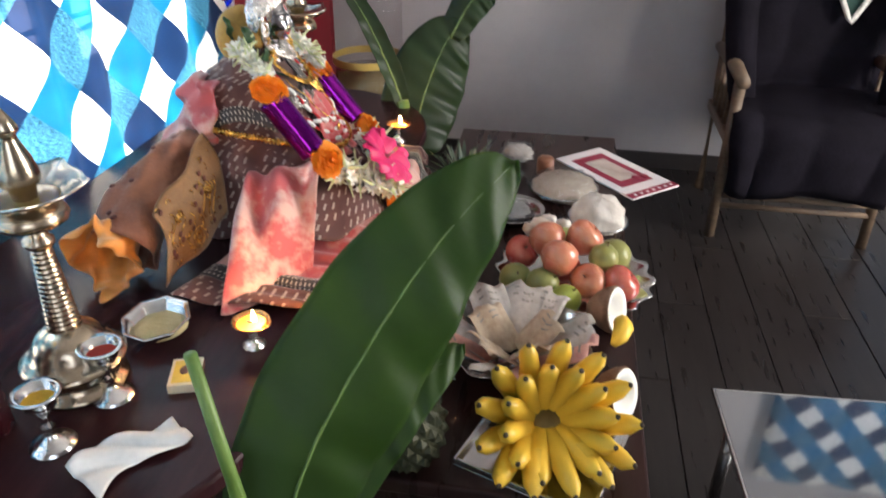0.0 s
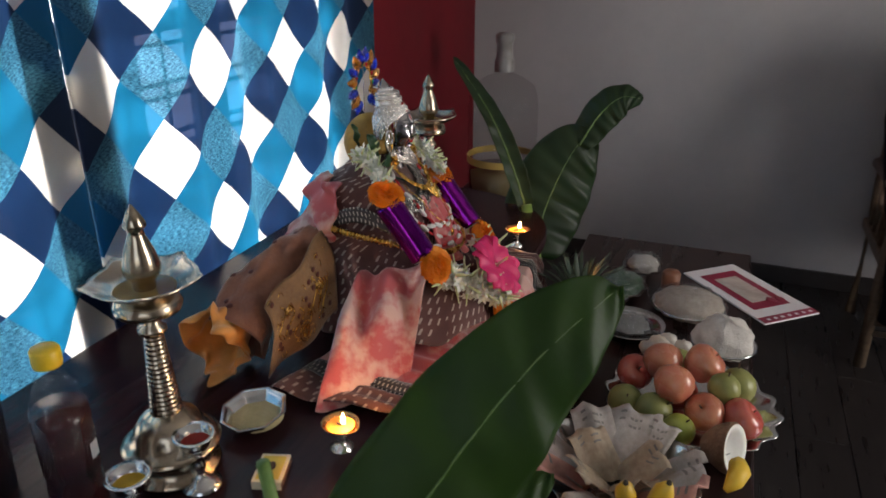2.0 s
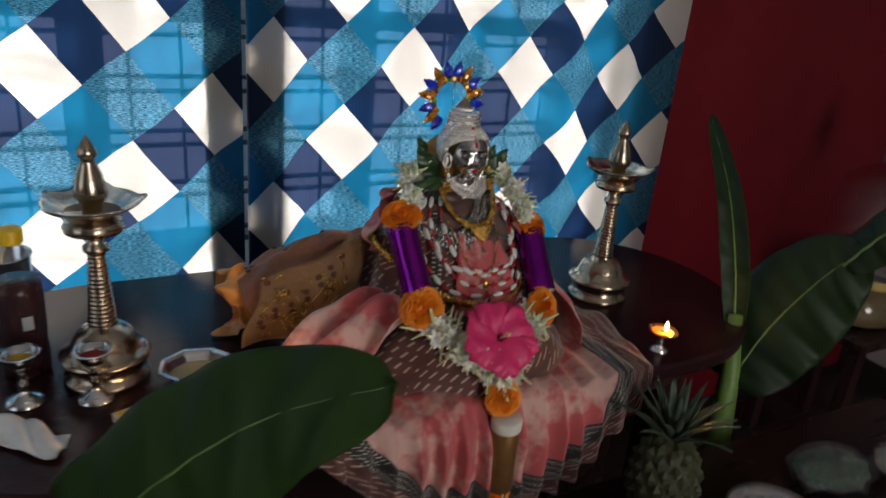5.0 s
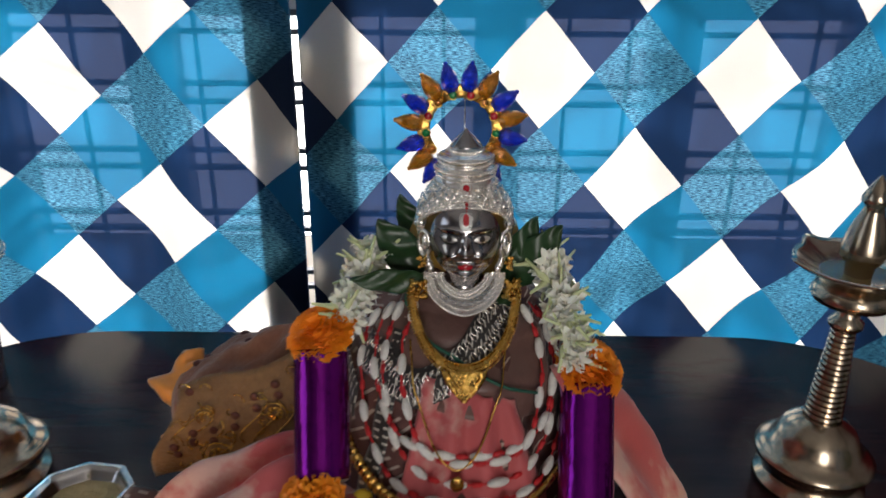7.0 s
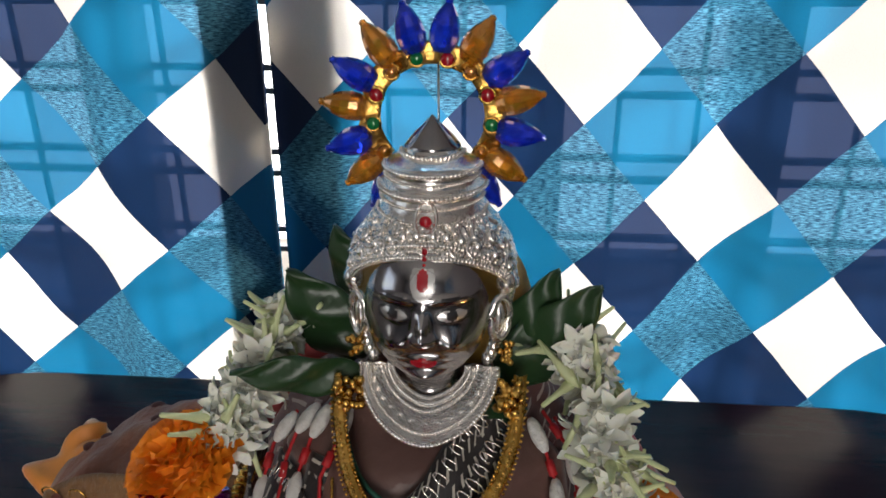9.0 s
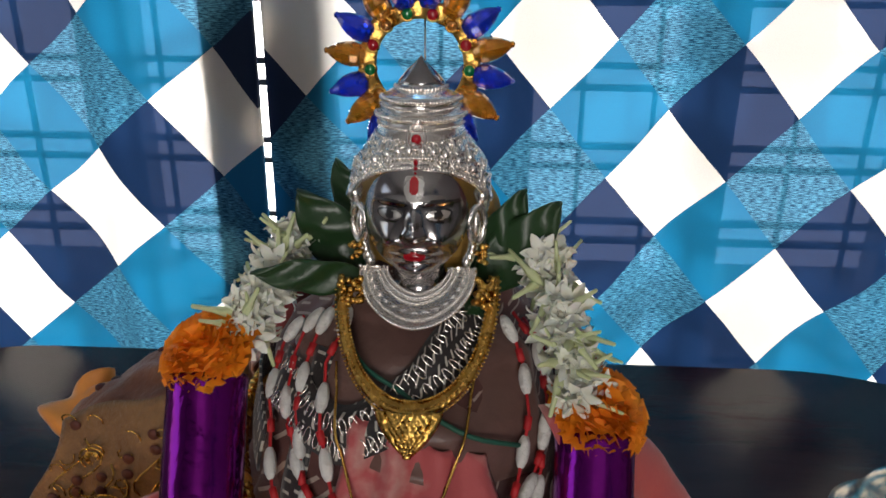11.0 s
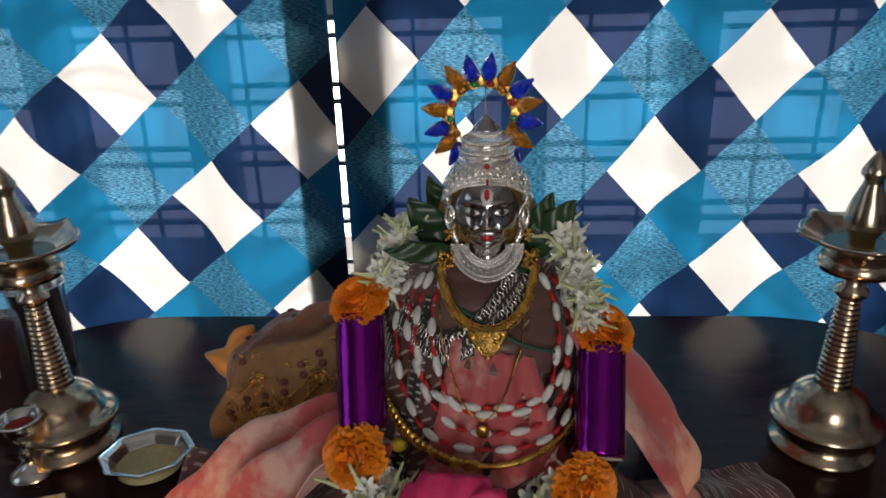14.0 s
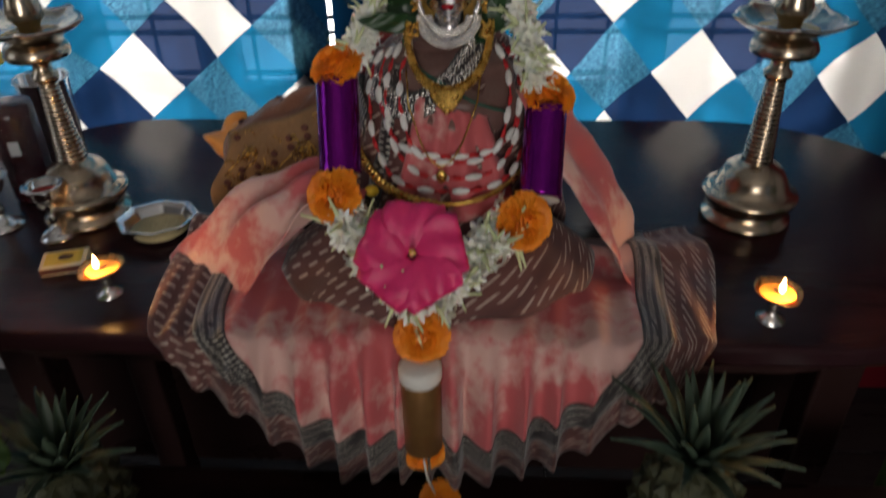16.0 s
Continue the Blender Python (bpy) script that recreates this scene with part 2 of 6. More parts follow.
def tube(pts, r, n=8, closed=False):
    """Round bar along pts; r is one radius or one for each point."""
    pts = [Vector(p) for p in pts]
    m = len(pts)
    rad = r if isinstance(r, (list, tuple)) else [r] * m
    V, F = [], []
    up = Vector((0, 0, 1))
    for i, p in enumerate(pts):
        if closed:
            d = pts[(i + 1) % m] - pts[i - 1]
        else:
            d = pts[min(i + 1, m - 1)] - pts[max(i - 1, 0)]
        d.normalize()
        a = d.cross(up)
        if a.length < 0.05:
            a = d.cross(Vector((1, 0, 0)))
        a.normalize()
        b = d.cross(a)
        for k in range(n):
            t = 2 * math.pi * k / n
            V.append(p + (a * math.cos(t) + b * math.sin(t)) * rad[i])
    for i in range(m if closed else m - 1):
        for k in range(n):
            k2, i2 = (k + 1) % n, (i + 1) % m
            F.append((i * n + k, i * n + k2, i2 * n + k2, i2 * n + k))
    if not closed:
        F.append(tuple(range(n))[::-1])
        F.append(tuple((m - 1) * n + k for k in range(n)))
    return V, F


def blob(sx, sy, sz, n=12, m=8, f=None):
    V, F = [(0, 0, -sz)], []
    for j in range(1, m):
        b = -math.pi / 2 + math.pi * j / m
        for k in range(n):
            a = 2 * math.pi * k / n
            s = f(a, b) if f else 1.0
            V.append((sx * s * math.cos(b) * math.cos(a), sy * s * math.cos(b) * math.sin(a), sz * s * math.sin(b)))
    V.append((0, 0, sz))
    for k in range(n):
        F.append((0, 1 + (k + 1) % n, 1 + k))
        F.append((len(V) - 1, 1 + (m - 2) * n + k, 1 + (m - 2) * n + (k + 1) % n))
    for j in range(m - 2):
        for k in range(n):
            F.append((1 + j * n + k, 1 + j * n + (k + 1) % n, 1 + (j + 1) * n + (k + 1) % n, 1 + (j + 1) * n + k))
    return V, F


def moved(g, m):
    return [m @ Vector(v) for v in g[0]], g[1]


def joined(gs):
    V, F = [], []
    for v, f in gs:
        o = len(V)
        V += list(v)
        F += [tuple(i + o for i in q) for q in f]
    return V, F


def thick(ob, t, offset=-1.0):
    s = ob.modifiers.new("thickness", "SOLIDIFY")
    s.thickness, s.offset = t, offset
    return ob


def box(x0, y0, z0, x1, y1, z1, bevel=0.0, seg=2):
    bm = bmesh.new()
    bmesh.ops.create_cube(bm, size=1.0)
    for v in bm.verts:
        v.co = Vector(((x0 + x1) / 2 + v.co.x * (x1 - x0), (y0 + y1) / 2 + v.co.y * (y1 - y0), (z0 + z1) / 2 + v.co.z * (z1 - z0)))
    if bevel:
        bmesh.ops.bevel(bm, geom=bm.edges[:], offset=bevel, segments=seg, affect="EDGES", profile=0.5)
    return bm


def slab(outline, z0, z1, bevel=0.004):
    """A flat plate with the given outline and rounded rims."""
    bm = bmesh.new()
    vs = [bm.verts.new((x, y, z0)) for x, y in outline]
    f = bm.faces.new(vs)
    r = bmesh.ops.extrude_face_region(bm, geom=[f])
    for v in r["geom"]:
        if isinstance(v, bmesh.types.BMVert):
            v.co.z = z1
    bmesh.ops.recalc_face_normals(bm, faces=bm.faces[:])
    rim = [e for e in bm.edges if abs(e.verts[0].co.z - e.verts[1].co.z) < 1e-6]
    if bevel:
        bmesh.ops.bevel(bm, geom=rim, offset=bevel, segments=2, affect="EDGES", profile=0.5)
    return bm


# ---- room ----
X0, X1, Y0, Y1, ZC = -2.6, 2.13, -3.2, 0.60, 2.75


def wall(name, boxes, material, label):
    bms = bmesh.new()
    for b in boxes:
        o = box(*b)
        me = bpy.data.meshes.new("tmp")
        o.to_mesh(me)
        o.free()
        bms.from_mesh(me)
        bpy.data.meshes.remove(me)
    ob = part(name, bms, material, None)
    return tagged(ob, label, "wall", "", "structure")


W = 0.2
wall("wall_window", [(X0, Y1, 0, 0.82, Y1 + W, 0.45), (X0, Y1, 2.25, 0.82, Y1 + W, ZC), (X0, Y1, 0.45, -1.55, Y1 + W, 2.25), (0.70, Y1, 0.45, 0.82, Y1 + W, 2.25)],
     WALL_GREY, "grey painted wall with a wide window opening")
wall("wall_maroon", [(0.82, Y1, 0, X1 + W, Y1 + W, ZC)], WALL_RED, "dark maroon painted wall beside the curtain")
wall("wall_side", [(X1, -1.72, 0, X1 + W, Y1, ZC), (X1, Y0, 0, X1 + W, -2.9, ZC), (X1, -2.9, 0, X1 + W, -1.72, 0.35), (X1, -2.9, 2.5, X1 + W, -1.72, ZC)], WALL_GREY, "plain light grey plastered wall")
# unseen walls; their openings are assumed, to admit the fill lamps
wall("wall_left", [(X0 - W, Y0, 0, X0, -1.5, ZC), (X0 - W, -0.3, 0, X0, Y1 + W, ZC), (X0 - W, -1.5, 0, X0, -0.3, 0.9), (X0 - W, -1.5, 2.1, X0, -0.3, ZC)], WALL_GREY, "plain grey wall out of view, with an opening added for fill light")
wall("wall_back", [(X0 - W, Y0 - W, 0, -0.25, Y0, ZC), (0.75, Y0 - W, 0, X1 + W, Y0, ZC), (-0.25, Y0 - W, 2.15, 0.75, Y0, ZC)], WALL_GREY, "plain grey wall behind the camera, with an opening added for fill light")
tagged(part("ceiling", box(X0 - W, Y0 - W, ZC, X1 + W, Y1 + W, ZC + 0.15), CEIL, None), "plain white painted ceiling", "ceiling", "", "structure")
tagged(part("ground", box(-40, -40, -0.30, 40, 40, -0.20), mat("outdoor_ground", (0.22, 0.20, 0.17), 0.9, scale=1.0), None), "dusty pale ground outside the house", "ground", "", "structure")
floor = tagged(part("floor", box(X0 - W, Y0 - W, -0.2, X1 + W, Y1 + W, -0.006), FLOORJ, None), "dark grey-brown wood plank floor, glossy", "floor", "", "structure")
tagged(part("baseboard", box(X1 - 0.012, -3.2, 0.0, X1 - 0.0005, 0.6, 0.075, 0.003), mat("dark_skirting", (0.03, 0.025, 0.025), 0.4), None), "dark skirting board along the grey wall", "baseboard", "", "structure")

# window frame, iron bars and a glowing backdrop that stands for the daylight outside
win = thing("window_1", (0, 0, 0), "window with pale frame and dark horizontal iron bars", "window", "", "structure")
FRAME = mat("window_frame_paint", (0.55, 0.56, 0.58), 0.45, scale=6)
for x in (-1.53, -1.26, -0.99, -0.72, -0.45, -0.18, 0.09, 0.36, 0.66):
    part("window_frame", box(x - 0.038, 0.630, 0.45, x + 0.038, 0.68, 2.25, 0.004), FRAME, win)
for z in (0.472, 1.20, 2.228):
    part("window_frame", box(-1.55, 0.632, z - 0.02, 0.70, 0.678, z + 0.02, 0.004), FRAME, win)
for k in range(17):
    z = 0.53 + k * 0.105
    for dz in (0.0, 0.028):
        part("iron_bar", box(-1.55, 0.610, z + dz - 0.0038, 0.70, 0.622, z + dz + 0.0038), IRON, win)
for k in range(24):
    x = -1.50 + k * 0.094
    part("iron_bar", box(x - 0.003, 0.6235, 0.45, x + 0.003, 0.6295, 2.25), IRON, win)
DAYGLOW = glow("bright_overcast_distance", (1.0, 0.97, 0.95), 5.0)
tagged(part("backdrop", box(-6, 3.2, -0.2, 5, 3.3, 3.2), DAYGLOW, None), "bright overcast distance outside the window", "backdrop", "", "structure")


# ---- curtains ----
def curtain(name, x0, x1, cx, cz, print_size, hem_side, hem, seed, label, placed=None):
    """Hanging cloth with soft folds; on hem_side the edge is turned back behind itself by hem metres."""
    rnd = random.Random(seed)
    comps = [(rnd.uniform(14, 22), rnd.uniform(0, 6.28), 0.013), (rnd.uniform(34, 44), rnd.uniform(0, 6.28), 0.009), (rnd.uniform(60, 75), rnd.uniform(0, 6.28), 0.0025)]

    def fold(x, z):
        g = 0.7 + 0.3 * min(1.0, max(0.0, (2.2 - z) / 1.4))
        return 0.470 + g * sum(a * math.sin(w * x + p + 0.5 * math.sin(2.1 * z + p)) for w, p, a in comps)

    n = 220
    path = []
    if hem_side < 0:
        for k in range(14):
            path.append((x0 + hem * (1 - k / 14), 0.010))
        path = [(x, 0.014) for x, _ in path[::-1]] + path
        path += [(x0 - 0.001, 0.008), (x0 - 0.001, 0.004)]
    for k in range(n + 1):
        path.append((x0 + (x1 - x0) * k / n, 0.0))
    if hem_side > 0:
        path += [(x1 + 0.001, 0.004), (x1 + 0.001, 0.008)]
        for k in range(15):
            path.append((x1 - hem * k / 14, 0.010))
        path += [(x1 - hem * (1 - k / 14), 0.014) for k in range(15)]
    V, UV, F = [], [], []
    rows = 40
    for j in range(rows + 1):
        z = 0.34 + (2.42 - 0.34) * j / rows
        for k, (x, off) in enumerate(path):
            V.append((x, fold(x, z) + off, z))
            if hem_side < 0:
                u = x0 - (x - x0) if off > 0.003 else x
            else:
                u = x1 + (x1 - x) if off > 0.003 else x
            UV.append((u, z))
    c = len(path)
    for j in range(rows):
        for k in range(c - 1):
            F.append((j * c + k, j * c + k + 1, (j + 1) * c + k + 1, (j + 1) * c + k))
    ob = mesh_ob(name, V, F, curtain_cloth("curtain_print_" + str(seed), cx, cz, *print_size), None, "", True, UV)
    if placed is not None:
        ob.matrix_basis = placed
    return tagged(ob, label, "curtain", "window curtains")


curtain("window_curtain", -0.186, 0.838, 0.2715, 0.973, (0.137, 0.1525, -0.004), -1, 0.07, 3, "white, navy and turquoise diamond-print curtain hanging behind the table")
curtain("window_curtain", -1.62, -0.197, -0.388, 0.923, (0.141, 0.150, -0.036), 1, 0.065, 5, "blue diamond-print curtain, edge folded back, lit from behind")
curtain("window_curtain", -0.66, 0.66, 0.1, 1.0, (0.1425, 0.1575, 0.0), 1, 0.05, 8, "diamond-print curtain over the window beyond the armchair", Matrix.Translation((2.06, -2.32, 0)) @ Matrix.Rotation(-math.pi / 2, 4, "Z") @ Matrix.Translation((0, -0.461, 0.0)))
tagged(mesh_ob("curtain_rod", *tube([(-1.75, 0.505, 2.43), (0.95, 0.505, 2.43)], 0.012, 12), STEEL), "steel rod carrying the diamond-print curtains", "curtain rod", "", "structure")


# ---- table ----
def stadium(cx0, cx1, cy, r, n=28):
    pts = []
    for k in range(n + 1):
        a = -math.pi / 2 + math.pi * k / n
        pts.append((cx1 + r * math.cos(a), cy + r * math.sin(a)))
    for k in range(n + 1):
        a = math.pi / 2 + math.pi * k / n
        pts.append((cx0 + r * math.cos(a), cy + r * math.sin(a)))
    return pts


table = thing("table", (0, 0, 0), "dark mahogany table with rounded ends by the window", "table")
part("tabletop", slab(stadium(-0.46, 0.42, 0.15, 0.29), 0.722, 0.75, 0.006), TABLEW, table)
part("apron", slab(stadium(-0.44, 0.40, 0.15, 0.22), 0.65, 0.721, 0.003), BENCHW, table)
for x, y in ((-0.56, 0.02), (0.52, 0.02), (-0.56, 0.28), (0.52, 0.28)):
    part("leg", box(x - 0.028, y - 0.028, 0.0, x + 0.028, y + 0.028, 0.65, 0.005), BENCHW, table)
# panel added under the table to hide the bright wall behind it
part("back_panel", box(-0.74, 0.30, 0.04, 0.70, 0.318, 0.65, 0.003), BENCHW, table)
bench = thing("low_table", (0, 0, 0), "low dark wooden table holding fruit offerings", "table")
part("tabletop", box(-0.385, -0.595, 0.532, 0.98, -0.150, 0.56, 0.005), BENCHW, bench)
part("apron", box(-0.36, -0.57, 0.46, 0.955, -0.172, 0.531, 0.003), BENCHW, bench)
for x, y in ((-0.34, -0.55), (0.93, -0.55), (-0.34, -0.19), (0.93, -0.19)):
    part("leg", box(x - 0.025, y - 0.025, 0.0, x + 0.025, y + 0.025, 0.46, 0.004), BENCHW, bench)
# ---- brass lamps ----
def oil_lamp(loc, label):
    o = thing("brass_oil_lamp", loc, label, "oil lamp", "brass oil lamps on the table")
    base = [(0.001, 0.0), (0.052, 0.0), (0.056, 0.004), (0.055, 0.010), (0.048, 0.013), (0.046, 0.028), (0.050, 0.032), (0.058, 0.036), (0.059, 0.041), (0.052, 0.045),
            (0.044, 0.050), (0.041, 0.062), (0.034, 0.074), (0.024, 0.081), (0.019, 0.084)]
    mesh_ob("base", *lathe(base, 40), BRASS, o)
    stem = [(0.019, 0.083)]
    z = 0.086
    for k in range(17):
        r = 0.0185 - 0.0075 * k / 17
        stem += [(r - 0.0012, z), (r, z + 0.0015), (r, z + 0.0035), (r - 0.0012, z + 0.005)]
        z += 0.006
    stem += [(0.012, z), (0.016, z + 0.004), (0.016, z + 0.010), (0.011, z + 0.014), (0.010, z + 0.026), (0.014, z + 0.030)]
    mesh_ob("stem", *lathe(stem, 28), BRASS, o, "ribbed brass stem")
    z0 = z + 0.030
    cup = [(0.014, z0), (0.036, z0 + 0.002), (0.038, z0 + 0.008), (0.034, z0 + 0.018), (0.020, z0 + 0.022)]
    mesh_ob("collar", *lathe(cup, 32), BRASS, o)
    zp = z0 + 0.021

    def plate(u, v):
        a = 2 * math.pi * u
        petal = max(0.0, math.cos(5 * a)) ** 3
        r = v * (0.060 + 0.008 * petal)
        zz = zp + 0.020 * v ** 2.2 + (0.004 * petal * v ** 4)
        return r * math.cos(a), r * math.sin(a), zz

    thick(mesh_ob("wick_plate", *sheet(plate, 80, 12, True), BRASSW, o, "shallow five-beaked oil plate"), 0.0022)
    oil = lathe([(0.0005, zp + 0.0075), (0.030, zp + 0.0075), (0.034, zp + 0.0080)], 24)
    mesh_ob("oil", *oil, mat("lamp_oil", (0.30, 0.20, 0.06), 0.08, coat=0.5), o, "pool of yellow oil")
    fin = [(0.012, zp + 0.006), (0.013, zp + 0.018), (0.020, zp + 0.026), (0.021, zp + 0.034), (0.0165, zp + 0.052), (0.0095, zp + 0.070), (0.0085, zp + 0.076), (0.0125, zp + 0.080),
           (0.0125, zp + 0.084), (0.0075, zp + 0.094), (0.0015, zp + 0.104), (0.0003, zp + 0.105)]
    fin = [(r, zp + (zz - zp) * (0.345 - zp) / 0.105) for r, zz in fin]
    mesh_ob("finial", *lathe(fin, 28), BRASS, o)
    return o


lamp_l = oil_lamp((-0.470, 0.110, 0.75), "tall aged brass oil lamp beside the cola bottle")
lamp_r = copy_thing(lamp_l, pose(0.402, 0.121, 0.75, 0, 0, 40))
lamp_r["label"] = "tall aged brass oil lamp on bare table by the maroon wall"


# ---- small lit lamps ----
CORE = glow("flame_core", (1.0, 0.62, 0.22), 30.0)
DIYA = mat("coppery_brass", (0.80, 0.42, 0.18), 0.25, 1.0, other=(0.60, 0.28, 0.10), scale=40)


def diya(loc, rz, label):
    o = thing("small_oil_lamp", loc, label, "oil lamp", "small lit lamps", rz=rz)
    foot = [(0.0005, 0.0), (0.0150, 0.0), (0.0155, 0.002), (0.008, 0.006), (0.0045, 0.012), (0.0065, 0.016), (0.0045, 0.020), (0.006, 0.026)]
    mesh_ob("foot", *lathe(foot, 20), SILVER, o, "small turned silver foot")

    def bowl(u, v):
        a = 2 * math.pi * u
        beak = max(0.0, math.cos(a)) ** 8
        r = 0.004 + v * (0.0205 + 0.005 * beak)
        return r * math.cos(a), r * math.sin(a), 0.0255 + 0.0135 * v ** 1.6

    thick(mesh_ob("bowl", *sheet(bowl, 32, 6, True), DIYA, o), 0.0013)
    # ghee tinted orange to carry the glow of the flame
    mesh_ob("ghee", *lathe([(0.0003, 0.0348), (0.0165, 0.0350), (0.0185, 0.0354)], 20), mat("ghee_flame_tint", (0.70, 0.30, 0.06), 0.25, sub=0.3), o, "melted yellow ghee")
    mesh_ob("wick", *tube([(-0.006, 0, 0.0352), (0.002, 0, 0.0365), (0.0060, 0, 0.0415)], 0.0014, 6), mat("wick", (0.25, 0.20, 0.14), 0.9), o)
    fl = [(0.0003, 0.0395), (0.0022, 0.0412), (0.0032, 0.0440), (0.0027, 0.0485), (0.0012, 0.0535), (0.0002, 0.0570)]
    mesh_ob("flame", *moved(lathe(fl, 12), Matrix.Translation((0.0060, 0, 0))), CORE, o, "small burning flame")
    return o


diya((-0.365, -0.066, 0.75), -110, "small lit oil lamp on a silver foot near the dish")
diya((0.369, -0.092, 0.75), -80, "small lit oil lamp on a silver foot on bare table")
for p in ((-0.370, -0.082, 0.800), (0.372, -0.108, 0.800)):
    fl = new("flame_light", bpy.data.lights.new("flame_light", "POINT"))
    fl.data.energy, fl.data.color, fl.data.shadow_soft_size = 0.34, (1.0, 0.47, 0.14), 0.005
    fl.location = p
# ---- cloth, flower and jewel materials ----
def dashed(name, base, other, mark, fx, fz, rough=0.75):
    """Woven cloth with rows of short pale stitches."""
    m, nt, b = nodes_of(name)
    N, L = nt.nodes, nt.links

    def mn(op, a, c=None):
        n = N.new("ShaderNodeMath")
        n.operation = op
        for k, v in enumerate((a, c)):
            if v is None:
                continue
            if isinstance(v, (int, float)):
                n.inputs[k].default_value = v
            else:
                L.new(v, n.inputs[k])
        return n.outputs[0]

    uv = N.new("ShaderNodeUVMap")
    sep = N.new("ShaderNodeSeparateXYZ")
    L.new(uv.outputs[0], sep.inputs[0])
    nz = N.new("ShaderNodeTexNoise")
    nz.inputs["Scale"].default_value = 22.0
    L.new(uv.outputs[0], nz.inputs["Vector"])
    row = mn("FLOOR", mn("MULTIPLY", sep.outputs[1], fz))
    fr = mn("FRACT", mn("MULTIPLY", sep.outputs[1], fz))
    fc = mn("FRACT", mn("ADD", mn("MULTIPLY", sep.outputs[0], fx), mn("MULTIPLY", row, 0.5)))
    hit = mn("MULTIPLY", mn("LESS_THAN", mn("ABSOLUTE", mn("SUBTRACT", fr, 0.5)), 0.30), mn("LESS_THAN", mn("ABSOLUTE", mn("SUBTRACT", fc, 0.5)), 0.13))
    hit = mn("MULTIPLY", hit, mn("GREATER_THAN", nz.outputs[0], 0.40))
    ramp = N.new("ShaderNodeValToRGB")
    ramp.color_ramp.elements[0].position, ramp.color_ramp.elements[1].position = 0.35, 0.7
    ramp.color_ramp.elements[0].color, ramp.color_ramp.elements[1].color = (*other, 1), (*base, 1)
    L.new(nz.outputs[0], ramp.inputs[0])
    mx = N.new("ShaderNodeMix")
    mx.data_type = "RGBA"
    L.new(hit, mx.inputs[0])
    L.new(ramp.outputs[0], mx.inputs[6])
    mx.inputs[7].default_value = (*mark, 1)
    L.new(mx.outputs[2], b.inputs["Base Color"])
    b.inputs["Roughness"].default_value = rough
    b.inputs["Sheen Weight"].default_value = 0.2
    wv = N.new("ShaderNodeTexNoise")
    wv.inputs["Scale"].default_value = 350.0
    L.new(uv.outputs[0], wv.inputs["Vector"])
    bp = N.new("ShaderNodeBump")
    bp.inputs["Strength"].default_value, bp.inputs["Distance"].default_value = 0.35, 0.001
    L.new(wv.outputs[0], bp.inputs["Height"])
    L.new(bp.outputs[0], b.inputs["Normal"])
    return m


SAREE = dashed("brown_saree", (0.135, 0.048, 0.040), (0.075, 0.025, 0.022), (0.40, 0.31, 0.26), 62.0, 58.0)
BORDER = dashed("silver_border", (0.035, 0.028, 0.028), (0.018, 0.015, 0.016), (0.52, 0.49, 0.42), 150.0, 100.0, 0.5)
TIEDYE = mat("pink_tie_dye", (0.60, 0.37, 0.32), 0.7, other=(0.48, 0.090, 0.095), scale=11, bump=0.12, bscale=240, sheen=0.2, detail=2.5, edges=(0.64, 0.78))
TAN = mat("tan_embroidered_cloth", (0.23, 0.125, 0.048), 0.7, other=(0.14, 0.07, 0.027), scale=40, bump=0.5, bscale=240, sheen=0.2)
PEACH = mat("peach_cloth", (0.28, 0.105, 0.052), 0.7, other=(0.17, 0.058, 0.032), scale=25, bump=0.4, bscale=180, sheen=0.2)
ORANGEC = mat("orange_silk", (0.72, 0.29, 0.055), 0.5, other=(0.52, 0.19, 0.03), scale=18, bump=0.25, bscale=90, sheen=0.3)
MARIG = mat("marigold_petals", (0.92, 0.31, 0.010), 0.6, other=(0.78, 0.20, 0.005), scale=60, sub=0.15, per=0.2)
JASM = mat("jasmine_petals", (0.90, 0.90, 0.84), 0.55, other=(0.80, 0.80, 0.68), scale=60, sub=0.2, per=0.15)
BUD = mat("green_white_bud", (0.72, 0.76, 0.48), 0.55, other=(0.55, 0.62, 0.30), scale=60)
HIBIS = mat("hibiscus_petals", (0.78, 0.030, 0.17), 0.5, other=(0.60, 0.016, 0.12), scale=25, bump=0.3, bscale=120, sub=0.15)
PURPLE = mat("purple_foil", (0.25, 0.010, 0.30), 0.13, 0.9, other=(0.16, 0.004, 0.20), scale=14, bump=0.25, bscale=22, stretch=(3, 3, 0.6))
CARDW = mat("white_card", (0.75, 0.72, 0.66), 0.7, scale=20)
FACEM = mat("polished_dark_silver", (0.50, 0.475, 0.48), 0.17, 1.0, other=(0.40, 0.38, 0.385), scale=20, rvar=0.03)
REDP = mat("red_enamel", (0.42, 0.010, 0.020), 0.18, coat=0.6)
BLUEG = mat("blue_glass_bead", (0.012, 0.055, 0.80), 0.06, 0.0, other=(0.006, 0.030, 0.60), scale=40, coat=1.0, rvar=0.03)
AMBERG = mat("amber_glass_bead", (0.85, 0.36, 0.030), 0.06, 0.25, other=(0.70, 0.25, 0.015), scale=40, coat=1.0, rvar=0.03)
for m_ in (BLUEG, AMBERG):
    m_.node_tree.nodes["Principled BSDF"].inputs["Transmission Weight"].default_value = 0.6
GREENG = mat("green_gem", (0.008, 0.22, 0.055), 0.08, 0.2, coat=1.0)
COTTON = mat("cotton_white", (0.80, 0.78, 0.74), 0.9, scale=60, bump=0.5, bscale=300)
REDTH = mat("red_thread", (0.55, 0.015, 0.02), 0.6, scale=60)
